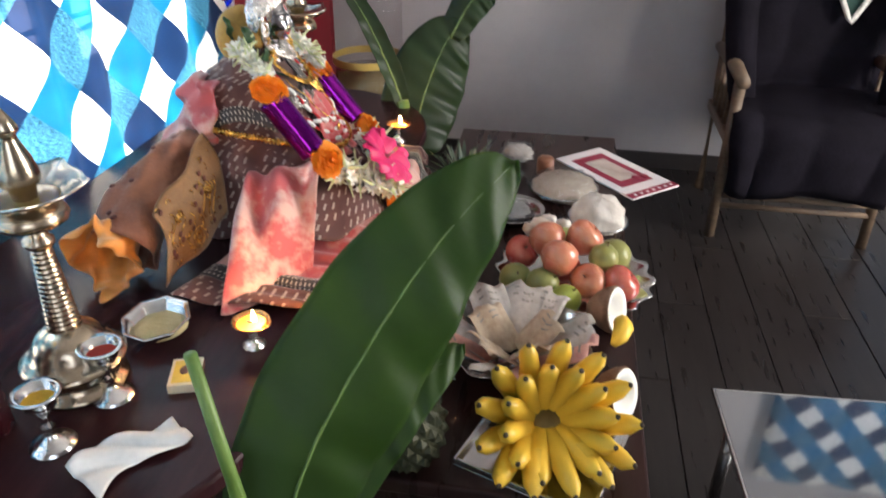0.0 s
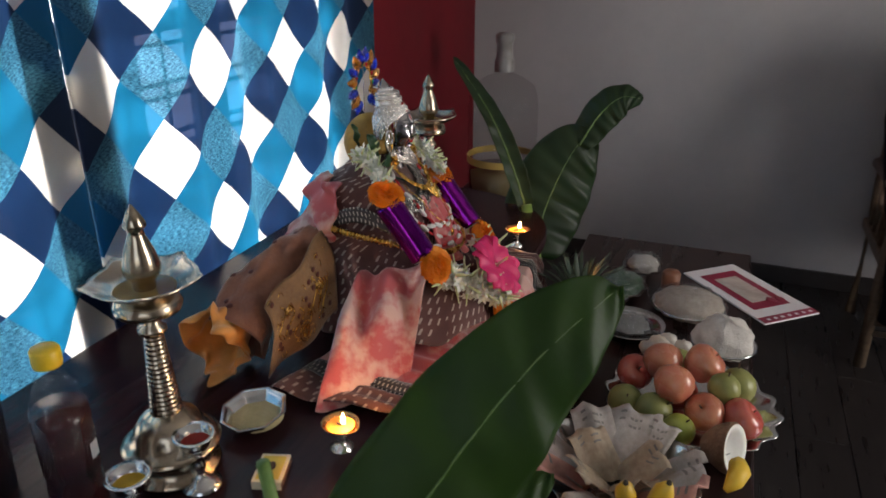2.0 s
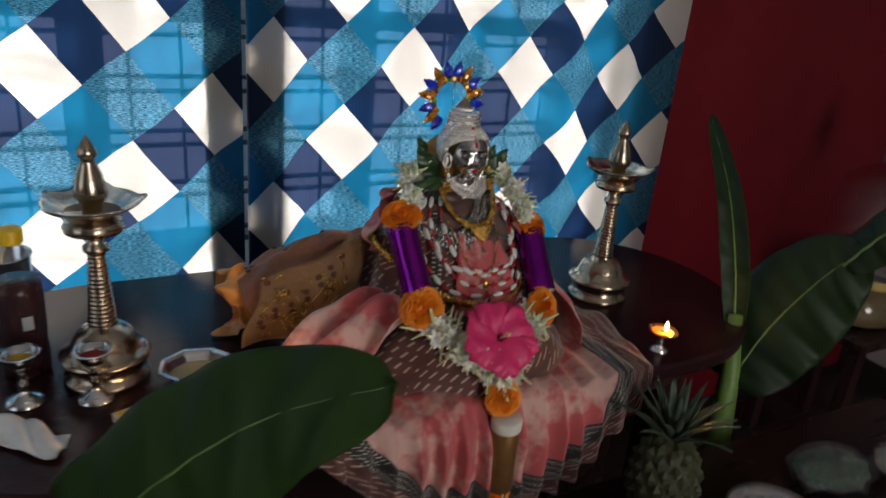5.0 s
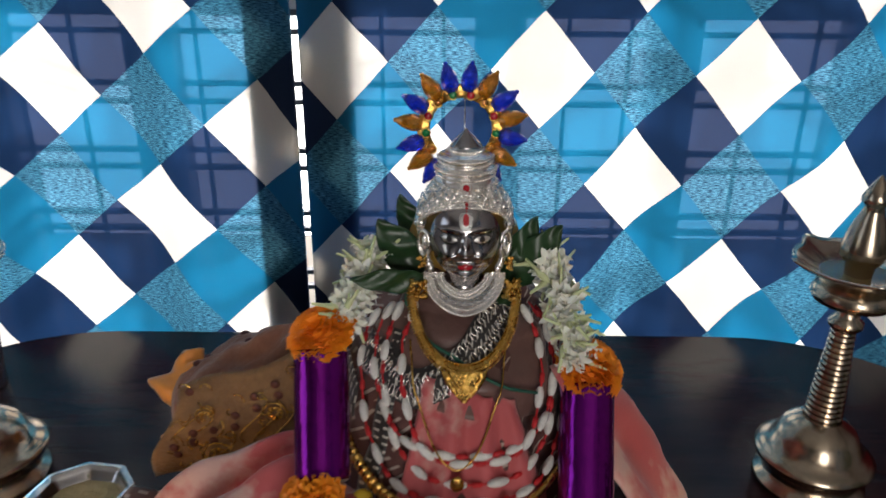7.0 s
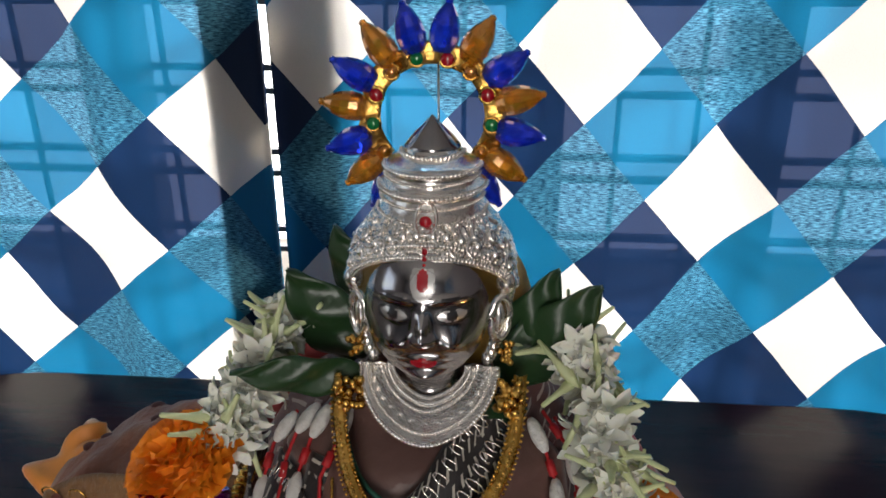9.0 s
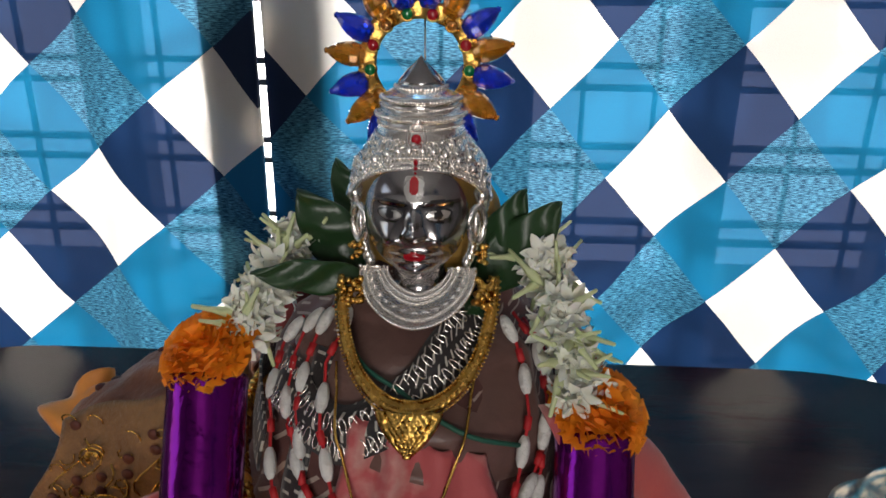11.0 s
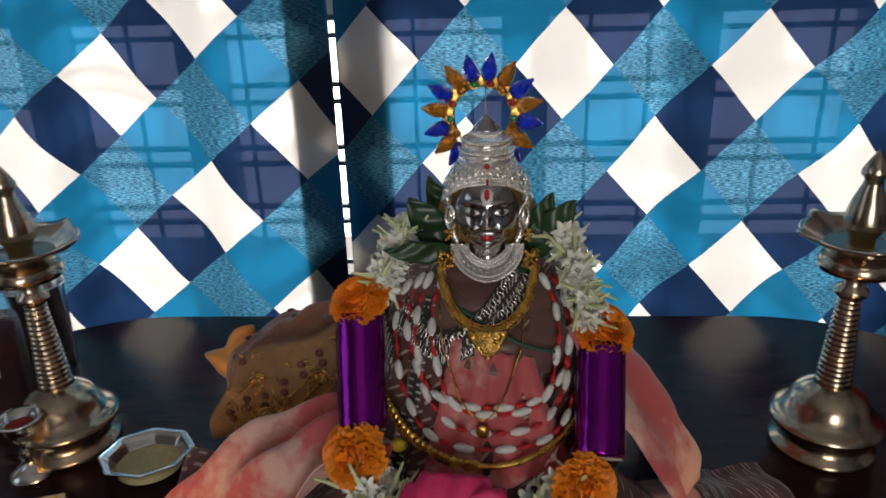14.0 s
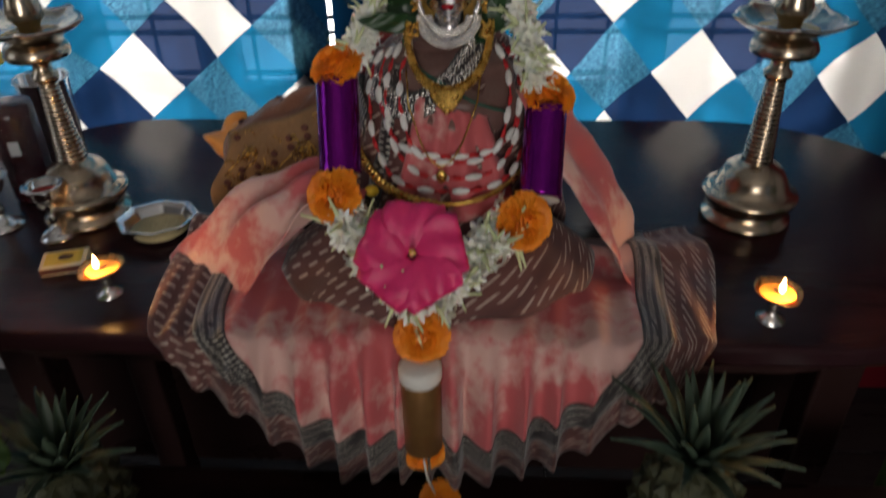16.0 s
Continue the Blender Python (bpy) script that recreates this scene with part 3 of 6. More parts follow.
MANGO = mat("mango_leaf", (0.022, 0.060, 0.020), 0.35, other=(0.012, 0.040, 0.012), scale=14, bump=0.15)
HUSK = mat("turmeric_coconut", (0.46, 0.27, 0.045), 0.7, other=(0.28, 0.15, 0.03), scale=25, bump=0.4, bscale=120)


def cloth(name, f, nu, nv, material, label, category="cloth", t=0.0016, uvs=1.0, parent=None):
    V, F = sheet(f, nu, nv)
    V = [Vector(v) for v in V]
    UV = []
    cols = nu + 1
    for j in range(nv + 1):
        s = 0.0
        for i in range(cols):
            k = j * cols + i
            if i:
                s += (V[k] - V[k - 1]).length
            d = UV[k - cols][1] + (V[k] - V[k - cols]).length if j else 0.0
            UV.append((s * uvs, d * uvs))
    ob = mesh_ob(name, V, F, material, parent, "", True, UV)
    thick(ob, t, 0.0)
    if parent is None:
        tagged(ob, label, category)
    elif label:
        tagged(ob, label)
    return ob


def wob(x, y, z, s, a):
    return a * noise.noise(Vector((x * s, y * s, z * s)))


CX = 0.022


def bell(z):
    """Half-width, half-depth and middle y of the dressed body at height z."""
    tab = [(0.75, 0.125, 0.170, 0.060), (0.80, 0.130, 0.178, 0.050), (0.85, 0.124, 0.165, 0.050), (0.885, 0.112, 0.138, 0.065), (0.92, 0.098, 0.116, 0.062),
           (0.965, 0.090, 0.092, 0.062), (0.99, 0.080, 0.070, 0.066), (1.010, 0.058, 0.046, 0.066), (1.025, 0.036, 0.030, 0.066), (1.04, 0.026, 0.024, 0.062)]
    for (a, w0, d0, y0), (b, w1, d1, y1) in zip(tab, tab[1:]):
        if z <= b:
            t = (z - a) / (b - a)
            t = t * t * (3 - 2 * t)
            return w0 + (w1 - w0) * t, d0 + (d1 - d0) * t, y0 + (y1 - y0) * t
    return tab[-1][1:]


def on_body(a, z, out=0.0):
    w, d, y = bell(z)
    return Vector((CX + (w + out) * math.sin(a), y - (d + out) * math.cos(a), z))


# ---- dressed pot under the idol ----
def body(u, v):
    a, z = -math.pi + 2 * math.pi * u, 0.752 + (1.035 - 0.752) * v
    k = 0.010 * (1 - v)
    p = on_body(a, z, k * math.sin(13 * a + 4 * v) + wob(a, v * 3, 0, 2.0, 0.006))
    return p


saree = thing("saree", (0, 0, 0), "dark brown stitched saree with silver border wrapped round the idol", "saree")
cloth("bodice", body, 120, 40, SAREE, "", parent=saree)


def silk_front(u, v):
    """Plain brown silk crossing over the upper chest."""
    a = -0.95 + 1.85 * u
    z = 0.962 + 0.066 * v - 0.030 * u * (1 - v)
    return on_body(a, min(z, 1.032), 0.0035 + 0.0025 * math.sin(16 * v + 5 * u) + wob(u * 4, v * 4, 6, 1, 0.004))


cloth("silk_front", silk_front, 48, 26, mat("plain_brown_silk", (0.165, 0.085, 0.070), 0.42, other=(0.10, 0.048, 0.040), scale=16, bump=0.2, bscale=160, sheen=0.3), "plain shiny brown silk over the chest", parent=saree)


# diagonal silver border across the chest and a shoulder band on each side
def chest_band(u, v):
    t = u
    a = -0.95 + 1.75 * t
    z = 0.995 - 0.01 * math.sin(math.pi * t) + 0.045 * (t - 0.35) + (v - 0.5) * 0.026
    return on_body(a, min(1.03, z - 0.022 * math.exp(-((t - 0.35) / 0.25) ** 2)), 0.009 + 0.001 * math.sin(40 * t))


cloth("border", chest_band, 50, 4, BORDER, "black and silver woven border", parent=saree)


rings = []
for k in range(30):
    for q in (0.26, 0.74):
        c, e = Vector(chest_band((k + 0.5) / 30, q)), Vector(chest_band((k + 0.9) / 30, q))
        d = (e - c).normalized()
        up = d.cross(Vector((0, -1, 0.2))).normalized()
        rings.append(tube([c + Vector((0, -0.0018, 0)) + d * 0.0019 * math.cos(t) + up * 0.0050 * math.sin(t) for t in [j * 0.6283 for j in range(10)]], 0.00055, 4, True))
mesh_ob("border_links", *joined(rings), SILVER, saree, "row of oval silver thread loops")["kind"] = "stuff"


def side_band(u, v):
    z = 0.995 - 0.20 * u
    return on_body(-0.62 - 0.10 * u + (v - 0.5) * 0.16, z, 0.006)


cloth("border", side_band, 40, 4, BORDER, "black and silver woven border", parent=saree)


def shoulder_fold(u, v):
    z = 0.935 + 0.03 * math.sin(math.pi * u) + (v - 0.5) * 0.024 - 0.02 * u
    return on_body(-0.95 - 1.15 * u, z, 0.010)


cloth("border", shoulder_fold, 40, 4, BORDER, "black and silver woven border", parent=saree)


def chest_cloth(u, v):
    a = -0.30 + 0.75 * u - 0.35 * v * (0.4 - u)
    z = 0.975 - 0.105 * v - 0.02 * u * (1 - v)
    return on_body(a, z, 0.007 + 0.004 * math.sin(22 * u + 2 * v) + wob(u * 3, v * 3, 2, 2, 0.004))


cloth("sash", chest_cloth, 36, 24, TIEDYE, "pale pink and red tie-dye sash", parent=saree)
GREENT = mat("green_edging", (0.012, 0.10, 0.065), 0.55)
mesh_ob("edging_cord", *tube([on_body(-0.85 + 1.5 * k / 20, 1.018 - 0.062 * k / 20, 0.012) for k in range(21)], 0.0014, 6), GREENT, saree, "thin green edging cord")


# ---- lap, pleats and spread skirt ----
def lap(u, v):
    a = -1.75 + 3.5 * u
    r = v
    bx, by = 0.142, 0.114
    x = CX - 0.012 + (0.03 + bx * r) * math.sin(a) * 1.02
    y = -0.035 - (0.01 + by * r) * math.cos(a)
    z = 0.868 - 0.072 * r ** 2.4 - 0.012 * abs(math.sin(a)) * r + 0.006 * math.sin(9 * a) * r * r + wob(x * 20, y * 20, 0, 1.0, 0.006) * r
    z -= 0.018 * math.exp(-(a / 0.22) ** 2) * r
    return x, y, z


cloth("lap_fold", lap, 90, 26, SAREE, "", parent=saree)


def drape(a, s, lift=0.0):
    """Cloth that spreads from the lap over the table and hangs in pleats over its front edge; a: direction, s: length along the cloth."""
    dx, dy = math.sin(a), -math.cos(a)
    x0, y0 = 0.008, -0.010
    edge = -0.152 - 0.012 * math.cos(a)
    flat = (edge - y0) / dy if dy < -0.05 else 9.0
    h = min(s, flat)
    over = max(0.0, s - flat)
    x = x0 + dx * h + 0.10 * dx * over
    front = max(0.0, -dy) ** 0.5 * min(1.0, max(0.0, (s - 0.07) / 0.10))
    pleat = math.sin(190 * x + 1.8 * math.sin(21 * x) + 2.0 * noise.noise(Vector((x * 14, 0.5, 0))))
    ripple = (1 - front) * math.sin(13 * a + 1.6 * math.sin(3 * a)) + front * pleat
    fine = noise.noise(Vector((x * 30, s * 14, 2.0)))
    y = y0 + dy * h * (1.0 if dy < 0 else 0.75)
    top = 0.7565 + 0.085 * max(0.0, 1 - s / 0.20) ** 1.4 + 0.006 * min(1.0, s / 0.2) * (1 + ripple) + 0.005 * (1 + fine)
    if over == 0:
        return x, y, top + lift
    r = min(1.0, over / 0.035)
    g = min(1.0, over / 0.05)
    y -= 0.012 * math.sin(r * math.pi / 2) + (0.0130 * (1 + ripple) + 0.006 * fine) * g
    x += 0.0035 * math.cos(190 * x) * g
    return x, y - lift, 0.7565 + (0.006 * (1 + ripple) + 0.005 * (1 + fine)) * (1 - r) - over + 0.014 * r


SPAN = 1.92


def reach(a):
    """Length of the pink part from the lap to its border: broad and squarish."""
    c = max(0.0, math.cos(a))
    return ((abs(math.sin(a)) / 0.226) ** 3 + (c / 0.268) ** 3) ** (-1 / 3) + 0.004 * math.sin(9 * a)


def ring(s0, s1, lift):
    def f(u, v):
        a = -SPAN + 2 * SPAN * u
        e = 1 - 0.55 * max(0.0, math.cos(a))
        lo, hi = s0[0] * reach(a) + s0[1] + s0[2] * e, s1[0] * reach(a) + s1[1] + s1[2] * e
        return drape(a, lo + (hi - lo) * v, lift)
    return f


skirt_t = thing("skirt", (0, 0, 0), "pink and white tie-dye skirt, pleats hanging over the table edge", "skirt")
cloth("pleats", ring((0.22, 0.0, 0.0), (1.0, 0.0, 0.0), 0.0), 420, 44, TIEDYE, "", parent=skirt_t)
cloth("border", ring((1.0, -0.002, 0.0), (1.0, 0.030, 0.0), 0.002), 420, 6, BORDER, "black and silver woven border", parent=skirt_t)
cloth("brown_end", ring((1.0, 0.028, 0.0), (1.0, 0.028, 0.062), 0.0), 420, 10, SAREE, "dark brown stitched end of the cloth", parent=skirt_t)


# loose pink scarf on the side of the dish, with a pointed end on the table
def scarf(u, v):
    a = Vector((-0.060, -0.075, 0.882)).lerp(Vector((-0.100, 0.030, 0.868)), v)
    b = Vector((-0.205, -0.092, 0.760)).lerp(Vector((-0.325, 0.000, 0.757)), v)
    c = a.lerp(b, u)
    c.z += 0.030 * math.sin(math.pi * u) + 0.015 * math.sin(13 * v + 4 * u) * math.sin(math.pi * min(1, 0.12 + u * 0.95)) + wob(u * 4, v * 4, 5, 1, 0.012)
    c.x += 0.010 * math.sin(7 * v)
    return c.x, c.y, max(0.7545, c.z)


cloth("pink_scarf", scarf, 40, 30, TIEDYE, "crumpled pink and red scarf, pointed end on the table", "scarf")


def scarf_back(u, v):
    a = -1.75 - 1.0 * u
    z = 1.0 - 0.13 * v * (0.7 + 0.3 * u)
    return on_body(a, z, 0.018 + 0.008 * math.sin(11 * v + 6 * u) + wob(u * 4, v * 4, 9, 1, 0.012))


cloth("pink_scarf", scarf_back, 30, 24, TIEDYE, "pink scarf bunched over the shoulder", "scarf")


def scarf_right(u, v):
    a = 0.74 + 0.40 * v + (1.33 - 0.40 * v) * u
    z = 0.975 - 0.215 * v
    return on_body(a, max(0.757, z), 0.018 + 0.074 * v ** 1.1 + 0.009 * math.sin(13 * u + 2 * v) * (0.4 + v) + wob(u * 4, v * 4, 3, 1, 0.010))


cloth("pink_scarf", scarf_right, 30, 30, TIEDYE, "pale pink and red scarf falling from the shoulder to the table", "scarf")


# ---- rolled saree end with orange lining ----
A0, A1 = Vector((-0.256, 0.165, 0.808)), Vector((-0.075, 0.130, 0.902))


def roll(u, v):
    c = A0.lerp(A1, v) + Vector((0, 0.012 * math.sin(math.pi * v), 0.008 * math.sin(math.pi * v)))
    d = (A1 - A0).normalized()
    s = d.cross(Vector((0, 0, 1))).normalized()
    t = s.cross(d)
    a = 2 * math.pi * u
    r = 0.049 - 0.016 * v + 0.0035 * math.sin(3 * a + 5 * v) + wob(math.cos(a) * 2, math.sin(a) * 2, v * 6, 1, 0.010)
    p = c + (s * math.cos(a) + t * math.sin(a)) * r
    return p.x, p.y, max(p.z, 0.753)


rolled = thing("rolled_saree_end", (0, 0, 0), "rolled tan saree end with dark embroidered dots", "saree")
cloth("roll", roll, 64, 30, PEACH, "", parent=rolled)


def flap(u, v):
    top = Vector((-0.258, 0.110, 0.868)).lerp(Vector((-0.105, 0.098, 0.930)), u)
    low = Vector((-0.292, 0.092, 0.772)).lerp(Vector((-0.120, 0.070, 0.800)), u)
    p = top.lerp(low, v)
    return p.x + 0.005 * math.sin(7 * v), p.y - 0.014 * math.sin(math.pi * v) + 0.004 * math.sin(9 * u), max(p.z + 0.003 * math.sin(8 * u), 0.754)


cloth("embroidered_flap", flap, 30, 20, TAN, "tan cloth panel with gold vines and dark rosettes", parent=rolled)
DOTS = mat("dark_rosette", (0.09, 0.018, 0.012), 0.6, scale=90)
for k in range(16):
    u, v = 0.08 + 0.84 * ((k * 0.37) % 1.0), 0.08 + 0.8 * ((k * 0.61) % 1.0)
    p = Vector(flap(u, v)) + Vector((0.0, -0.0022, 0.0))
    mesh_ob("rosette", *moved(blob(0.0048, 0.0016, 0.0048, 8, 5), Matrix.Translation(p)), DOTS, rolled)
for k in range(22):
    u, v = ((k * 0.29) % 1.0), (k * 0.43) % 0.9
    a = 2 * math.pi * (0.05 + 0.5 * u)
    p = Vector(roll((0.25 + 0.45 * u) % 1.0, 0.1 + v))
    mesh_ob("rosette", *moved(blob(0.006, 0.005, 0.003, 8, 5), Matrix.Translation(p)), DOTS, rolled)
VINE = []
for k in range(7):
    u0, v0 = 0.15 + 0.11 * k, 0.2 + 0.09 * (k % 4)
    VINE.append(tube([Vector(flap(min(1, max(0, u0 + 0.05 * math.sin(t * 0.8))), min(1, v0 + 0.05 * t))) + Vector((0, -0.0018, 0)) for t in range(9)], 0.0008, 4))
for cu, cv, rr in ((0.45, 0.72, 0.016), (0.72, 0.40, 0.012), (0.25, 0.35, 0.010)):
    c = Vector(flap(cu, cv)) + Vector((0, -0.0025, 0))
    for q in range(2):
        VINE.append(tube([c + Vector((rr * (1 - 0.4 * q) * math.cos(t * 0.4488), 0, rr * (1 - 0.4 * q) * math.sin(t * 0.4488))) for t in range(14)], 0.0009, 4, True))
    for t in range(8):
        VINE.append(tube([c + Vector((rr * f * math.cos(t * 0.7854), 0, rr * f * math.sin(t * 0.7854))) for f in (0.25, 0.45, 0.62)], [0.0006, 0.0016, 0.0006], 5))
for k in range(26):
    u0, v0 = (k * 0.618) % 0.9 + 0.05, (k * 0.377) % 0.85 + 0.05
    c = Vector(flap(u0, v0)) + Vector((0, -0.0022, 0))
    VINE.append(tube([c + Vector((0.006 * math.cos(k + t * 0.7), 0, 0.006 * math.sin(k + t * 0.7) + 0.001 * t)) for t in range(6)], 0.0007, 4))
mesh_ob("gold_vine", *joined(VINE), GOLD, rolled, "gold thread vine")["kind"] = "stuff"


def lining(u, v):
    """Crumpled silk mouth: a deep fold inside the roll, a ragged flare outside it."""
    a = -2.4 + 2 * math.pi * u
    out = max(0.0, v - 0.35) / 0.65
    r = 0.024 + 0.018 * min(1.0, v / 0.35) + 0.012 * out * (1 + 0.35 * math.sin(2 * a + 1.0)) + 0.006 * math.sin(7 * a + 4 * v) * v + wob(a * 1.6, v * 3, 4, 1, 0.016) * v
    reach_x = 0.030 + 0.014 * math.sin(3 * a + 0.6) + wob(math.cos(a) * 2, math.sin(a) * 2, 8, 1, 0.03)
    x = -0.222 - 0.036 * min(1.0, v / 0.35) - reach_x * out
    y = 0.180 + r * math.cos(a) * 0.80 + 0.008 * out
    z = 0.812 + r * math.sin(a) * 1.05 - 0.010 * out
    return x, y, max(0.7545 + 0.003 * (1 + math.sin(9 * u * 6.28)) * out, z)


cloth("orange_lining", lining, 90, 26, ORANGEC, "crumpled orange silk spilling from the open end", parent=rolled)


# ---- the idol: one mesh ----
EYEW = mat("eye_silver", (0.66, 0.64, 0.62), 0.28, 0.6, scale=40)
LINER = mat("dark_liner", (0.020, 0.018, 0.020), 0.4, scale=40)


def statue():
    gs, ids = [], []
    X, ZF = CX + 0.0025, 1.074

    def put(g, k):
        gs.append(g)
        ids.extend([k] * len(g[1]))

    def bump(x, z, cx, cz, sx, sz, h):
        return h * math.exp(-((x - cx) / sx) ** 2 - ((z - cz) / sz) ** 2)

    def half(z):
        return 0.030 if z > 0 else 0.0300

    # polished face
    def face(u, v):
        x, z = (u - 0.5) * 2, (v - 0.5) * 2
        rr = min(1.0, x * x + (0.75 if z > 0 else 0.62) * z * z)
        d = 0.033 * math.sqrt(max(0.0, 1 - 0.80 * rr))
        d += bump(x, z, 0, 0.0, 0.10, 0.20, 0.0046) + bump(x, z, 0, -0.18, 0.15, 0.09, 0.0040)
        for s in (-1, 1):
            d += bump(x, z, s * 0.13, -0.20, 0.07, 0.06, 0.0014)
            d -= bump(x, z, s * 0.45, 0.16, 0.30, 0.14, 0.0022)
            d += bump(x, z, s * 0.45, 0.15, 0.21, 0.10, 0.0030)
            d += bump(x, z, s * 0.45, 0.38, 0.32, 0.06, 0.0014)
            d += bump(x, z, s * 0.50, -0.32, 0.25, 0.22, 0.0034)
        d += bump(x, z, 0, -0.54, 0.24, 0.050, 0.0030) + bump(x, z, 0, -0.67, 0.20, 0.050, 0.0030) - bump(x, z, 0, -0.605, 0.28, 0.022, 0.0016)
        d -= bump(x, z, 0, -0.78, 0.26, 0.05, 0.0010)
        d += bump(x, z, 0, -0.92, 0.24, 0.11, 0.0042)
        return X + 0.0276 * x, 0.0275 - d, ZF + half(z) * z

    V, F = sheet(face, 96, 96)
    keep, cols = [], []
    for f in F:
        c = sum((Vector(V[i]) for i in f), Vector()) / 4
        x, z = (c.x - X) / 0.0276, c.z - ZF
        z /= half(z)
        if x * x + z * z > 1.0:
            continue
        ex = abs(x) - 0.45
        k = 1
        if (x / 0.22) ** 2 + ((z + 0.605) / (0.10 - 0.05 * abs(x))) ** 2 < 1:
            k = 2
        elif (ex / 0.22) ** 2 + ((z - 0.15) / 0.085) ** 2 < 1:
            k = 3 if (ex / 0.085) ** 2 + ((z - 0.15) / 0.080) ** 2 > 1 else 4
        elif (ex / 0.26) ** 2 + ((z - 0.155) / 0.110) ** 2 < 1:
            k = 4
        elif 0.14 < abs(x) < 0.80 and abs(z - (0.40 - 0.50 * (abs(x) - 0.42) ** 2)) < 0.015:
            k = 4
        elif (x / 0.09) ** 2 + ((z - 0.64) / 0.15) ** 2 < 1:
            k = 2
        elif (x / 0.19) ** 2 + ((z - 0.62) / 0.25) ** 2 < 1 and z < 0.80:
            k = 3
        keep.append(f)
        cols.append(k)
    gs.append((V, keep))
    ids.extend(cols)

    # head-dress: half-width and depth by height, lower edge arched over the brow
    tab = [(1.062, 0.0350, 0.036), (1.079, 0.0392, 0.037), (1.090, 0.0385, 0.0380), (1.0985, 0.0352, 0.0385), (1.106, 0.0295, 0.0355), (1.1115, 0.0250, 0.0315), (1.115, 0.0236, 0.0290),
           (1.1205, 0.0228, 0.0270), (1.1212, 0.0240, 0.0285), (1.1240, 0.0240, 0.0285), (1.1246, 0.0216, 0.0260), (1.1285, 0.0210, 0.0250), (1.1300, 0.0218, 0.0255), (1.1325, 0.0205, 0.0240),
           (1.1350, 0.0150, 0.0180), (1.1385, 0.0116, 0.0140)]

    def head(a, z, out=0.0):
        for (za, wa, da), (zb, wb, db) in zip(tab, tab[1:]):
            if z <= zb + 1e-9:
                t = max(0.0, (z - za) / (zb - za))
                w, d = wa + (wb - wa) * t, da + (db - da) * t
                break
        return Vector((X + (w + out) * math.sin(a), 0.040 + 0.10 * (z - ZF) - (d + out) * math.cos(a), z))

    def brow(a):
        return 1.1000 - 0.038 * min(1.0, abs(a) / 1.45) ** 2.6

    def crown(u, v):
        a = -math.pi * 0.56 + math.pi * 1.12 * u
        z = brow(a) + (1.1385 - brow(a)) * v
        n = 0.0016 * noise.noise(Vector((a * 14, z * 420, 0.3))) if z < 1.113 else 0.0
        return head(a, z, n)

    put(sheet(crown, 150, 60), 0)
    put(moved(lathe([(0.0122, 1.1375), (0.0128, 1.1385), (0.0118, 1.1400), (0.0075, 1.1450), (0.0030, 1.1490), (0.0004, 1.1520)], 24), Matrix.Translation((X, 0.046, 0))), 1)
    bead = blob(0.0013, 0.0013, 0.0013, 7, 5)
    fine = blob(0.0008, 0.0008, 0.0008, 6, 4)

    def row(path, g):
        for p in path:
            put(moved(g, Matrix.Translation(p)), 0)

    for off, g, n in ((0.0010, bead, 66), (0.0034, fine, 84), (0.0056, bead, 60)):
        row([head(a, brow(a) + off, 0.0006) for a in [-1.45 + 2.9 * k / (n - 1) for k in range(n)]], g)
    put(tube([head(a, brow(a), 0.0004) for a in [-1.6 + 3.2 * k / 60 for k in range(61)]], 0.0011, 6), 0)
    for z, n, g in ((1.1125, 46, fine), (1.1226, 40, bead), (1.1310, 36, bead), (1.1178, 50, fine), (1.1272, 44, fine), (1.1365, 22, bead)):
        row([head(a, z, 0.0005) for a in [-1.55 + 3.1 * k / (n - 1) for k in range(n)]], g)

    # chased scrolls and bosses, mirrored about the middle
    def scroll(a0, z0, r, turn, s):
        pts = []
        for k in range(20):
            t = k / 19
            rr = r * (1 - 0.82 * t)
            b = turn * (0.4 + 2 * math.pi * 1.4 * t)
            pts.append(head(s * (a0 + rr * math.cos(b) / 0.036), z0 + rr * math.sin(b), 0.0006))
        put(tube(pts, [0.0012 * (1 - 0.35 * k / 19) for k in range(20)], 6), 0)
        put(moved(blob(0.0011, 0.0011, 0.0011, 7, 5), Matrix.Translation(pts[-1])), 0)

    for s in (-1, 1):
        for a0, z0, r, tn in ((0.22, 1.1075, 0.0034, 1), (0.42, 1.1040, 0.0042, -1), (0.66, 1.1015, 0.0044, 1), (0.92, 1.0965, 0.0046, -1), (1.15, 1.0900, 0.0046, 1), (1.35, 1.0810, 0.0042, -1),
                              (0.50, 1.1100, 0.0026, 1), (0.80, 1.1075, 0.0030, -1), (1.08, 1.1030, 0.0032, 1), (1.32, 1.0965, 0.0034, 1), (0.28, 1.1018, 0.0020, -1)):
            scroll(a0, z0, r, tn, s)
        for k in range(7):
            a0 = 0.12 + 0.20 * k
            p = head(s * a0, brow(a0) + 0.0085, 0.0008)
            put(moved(blob(0.0021, 0.0014, 0.0026, 8, 6), Matrix.Translation(p)), 0)
    rnd = random.Random(7)
    for k in range(130):
        a = rnd.uniform(-1.4, 1.4)
        z = rnd.uniform(brow(a) + 0.007, 1.1115)
        r = rnd.uniform(0.0008, 0.0015)
        put(moved(blob(r, r, r, 6, 4), Matrix.Translation(head(a, z, 0.0003))), 0)
    # pointed medallion in front
    put(tube([head(0.0048 * math.cos(t) / 0.026, 1.1145 + (0.0052 if math.sin(t) < 0 else 0.0075) * math.sin(t), 0.0010) for t in [k * 0.2618 for k in range(24)]], 0.0008, 6, True), 0)
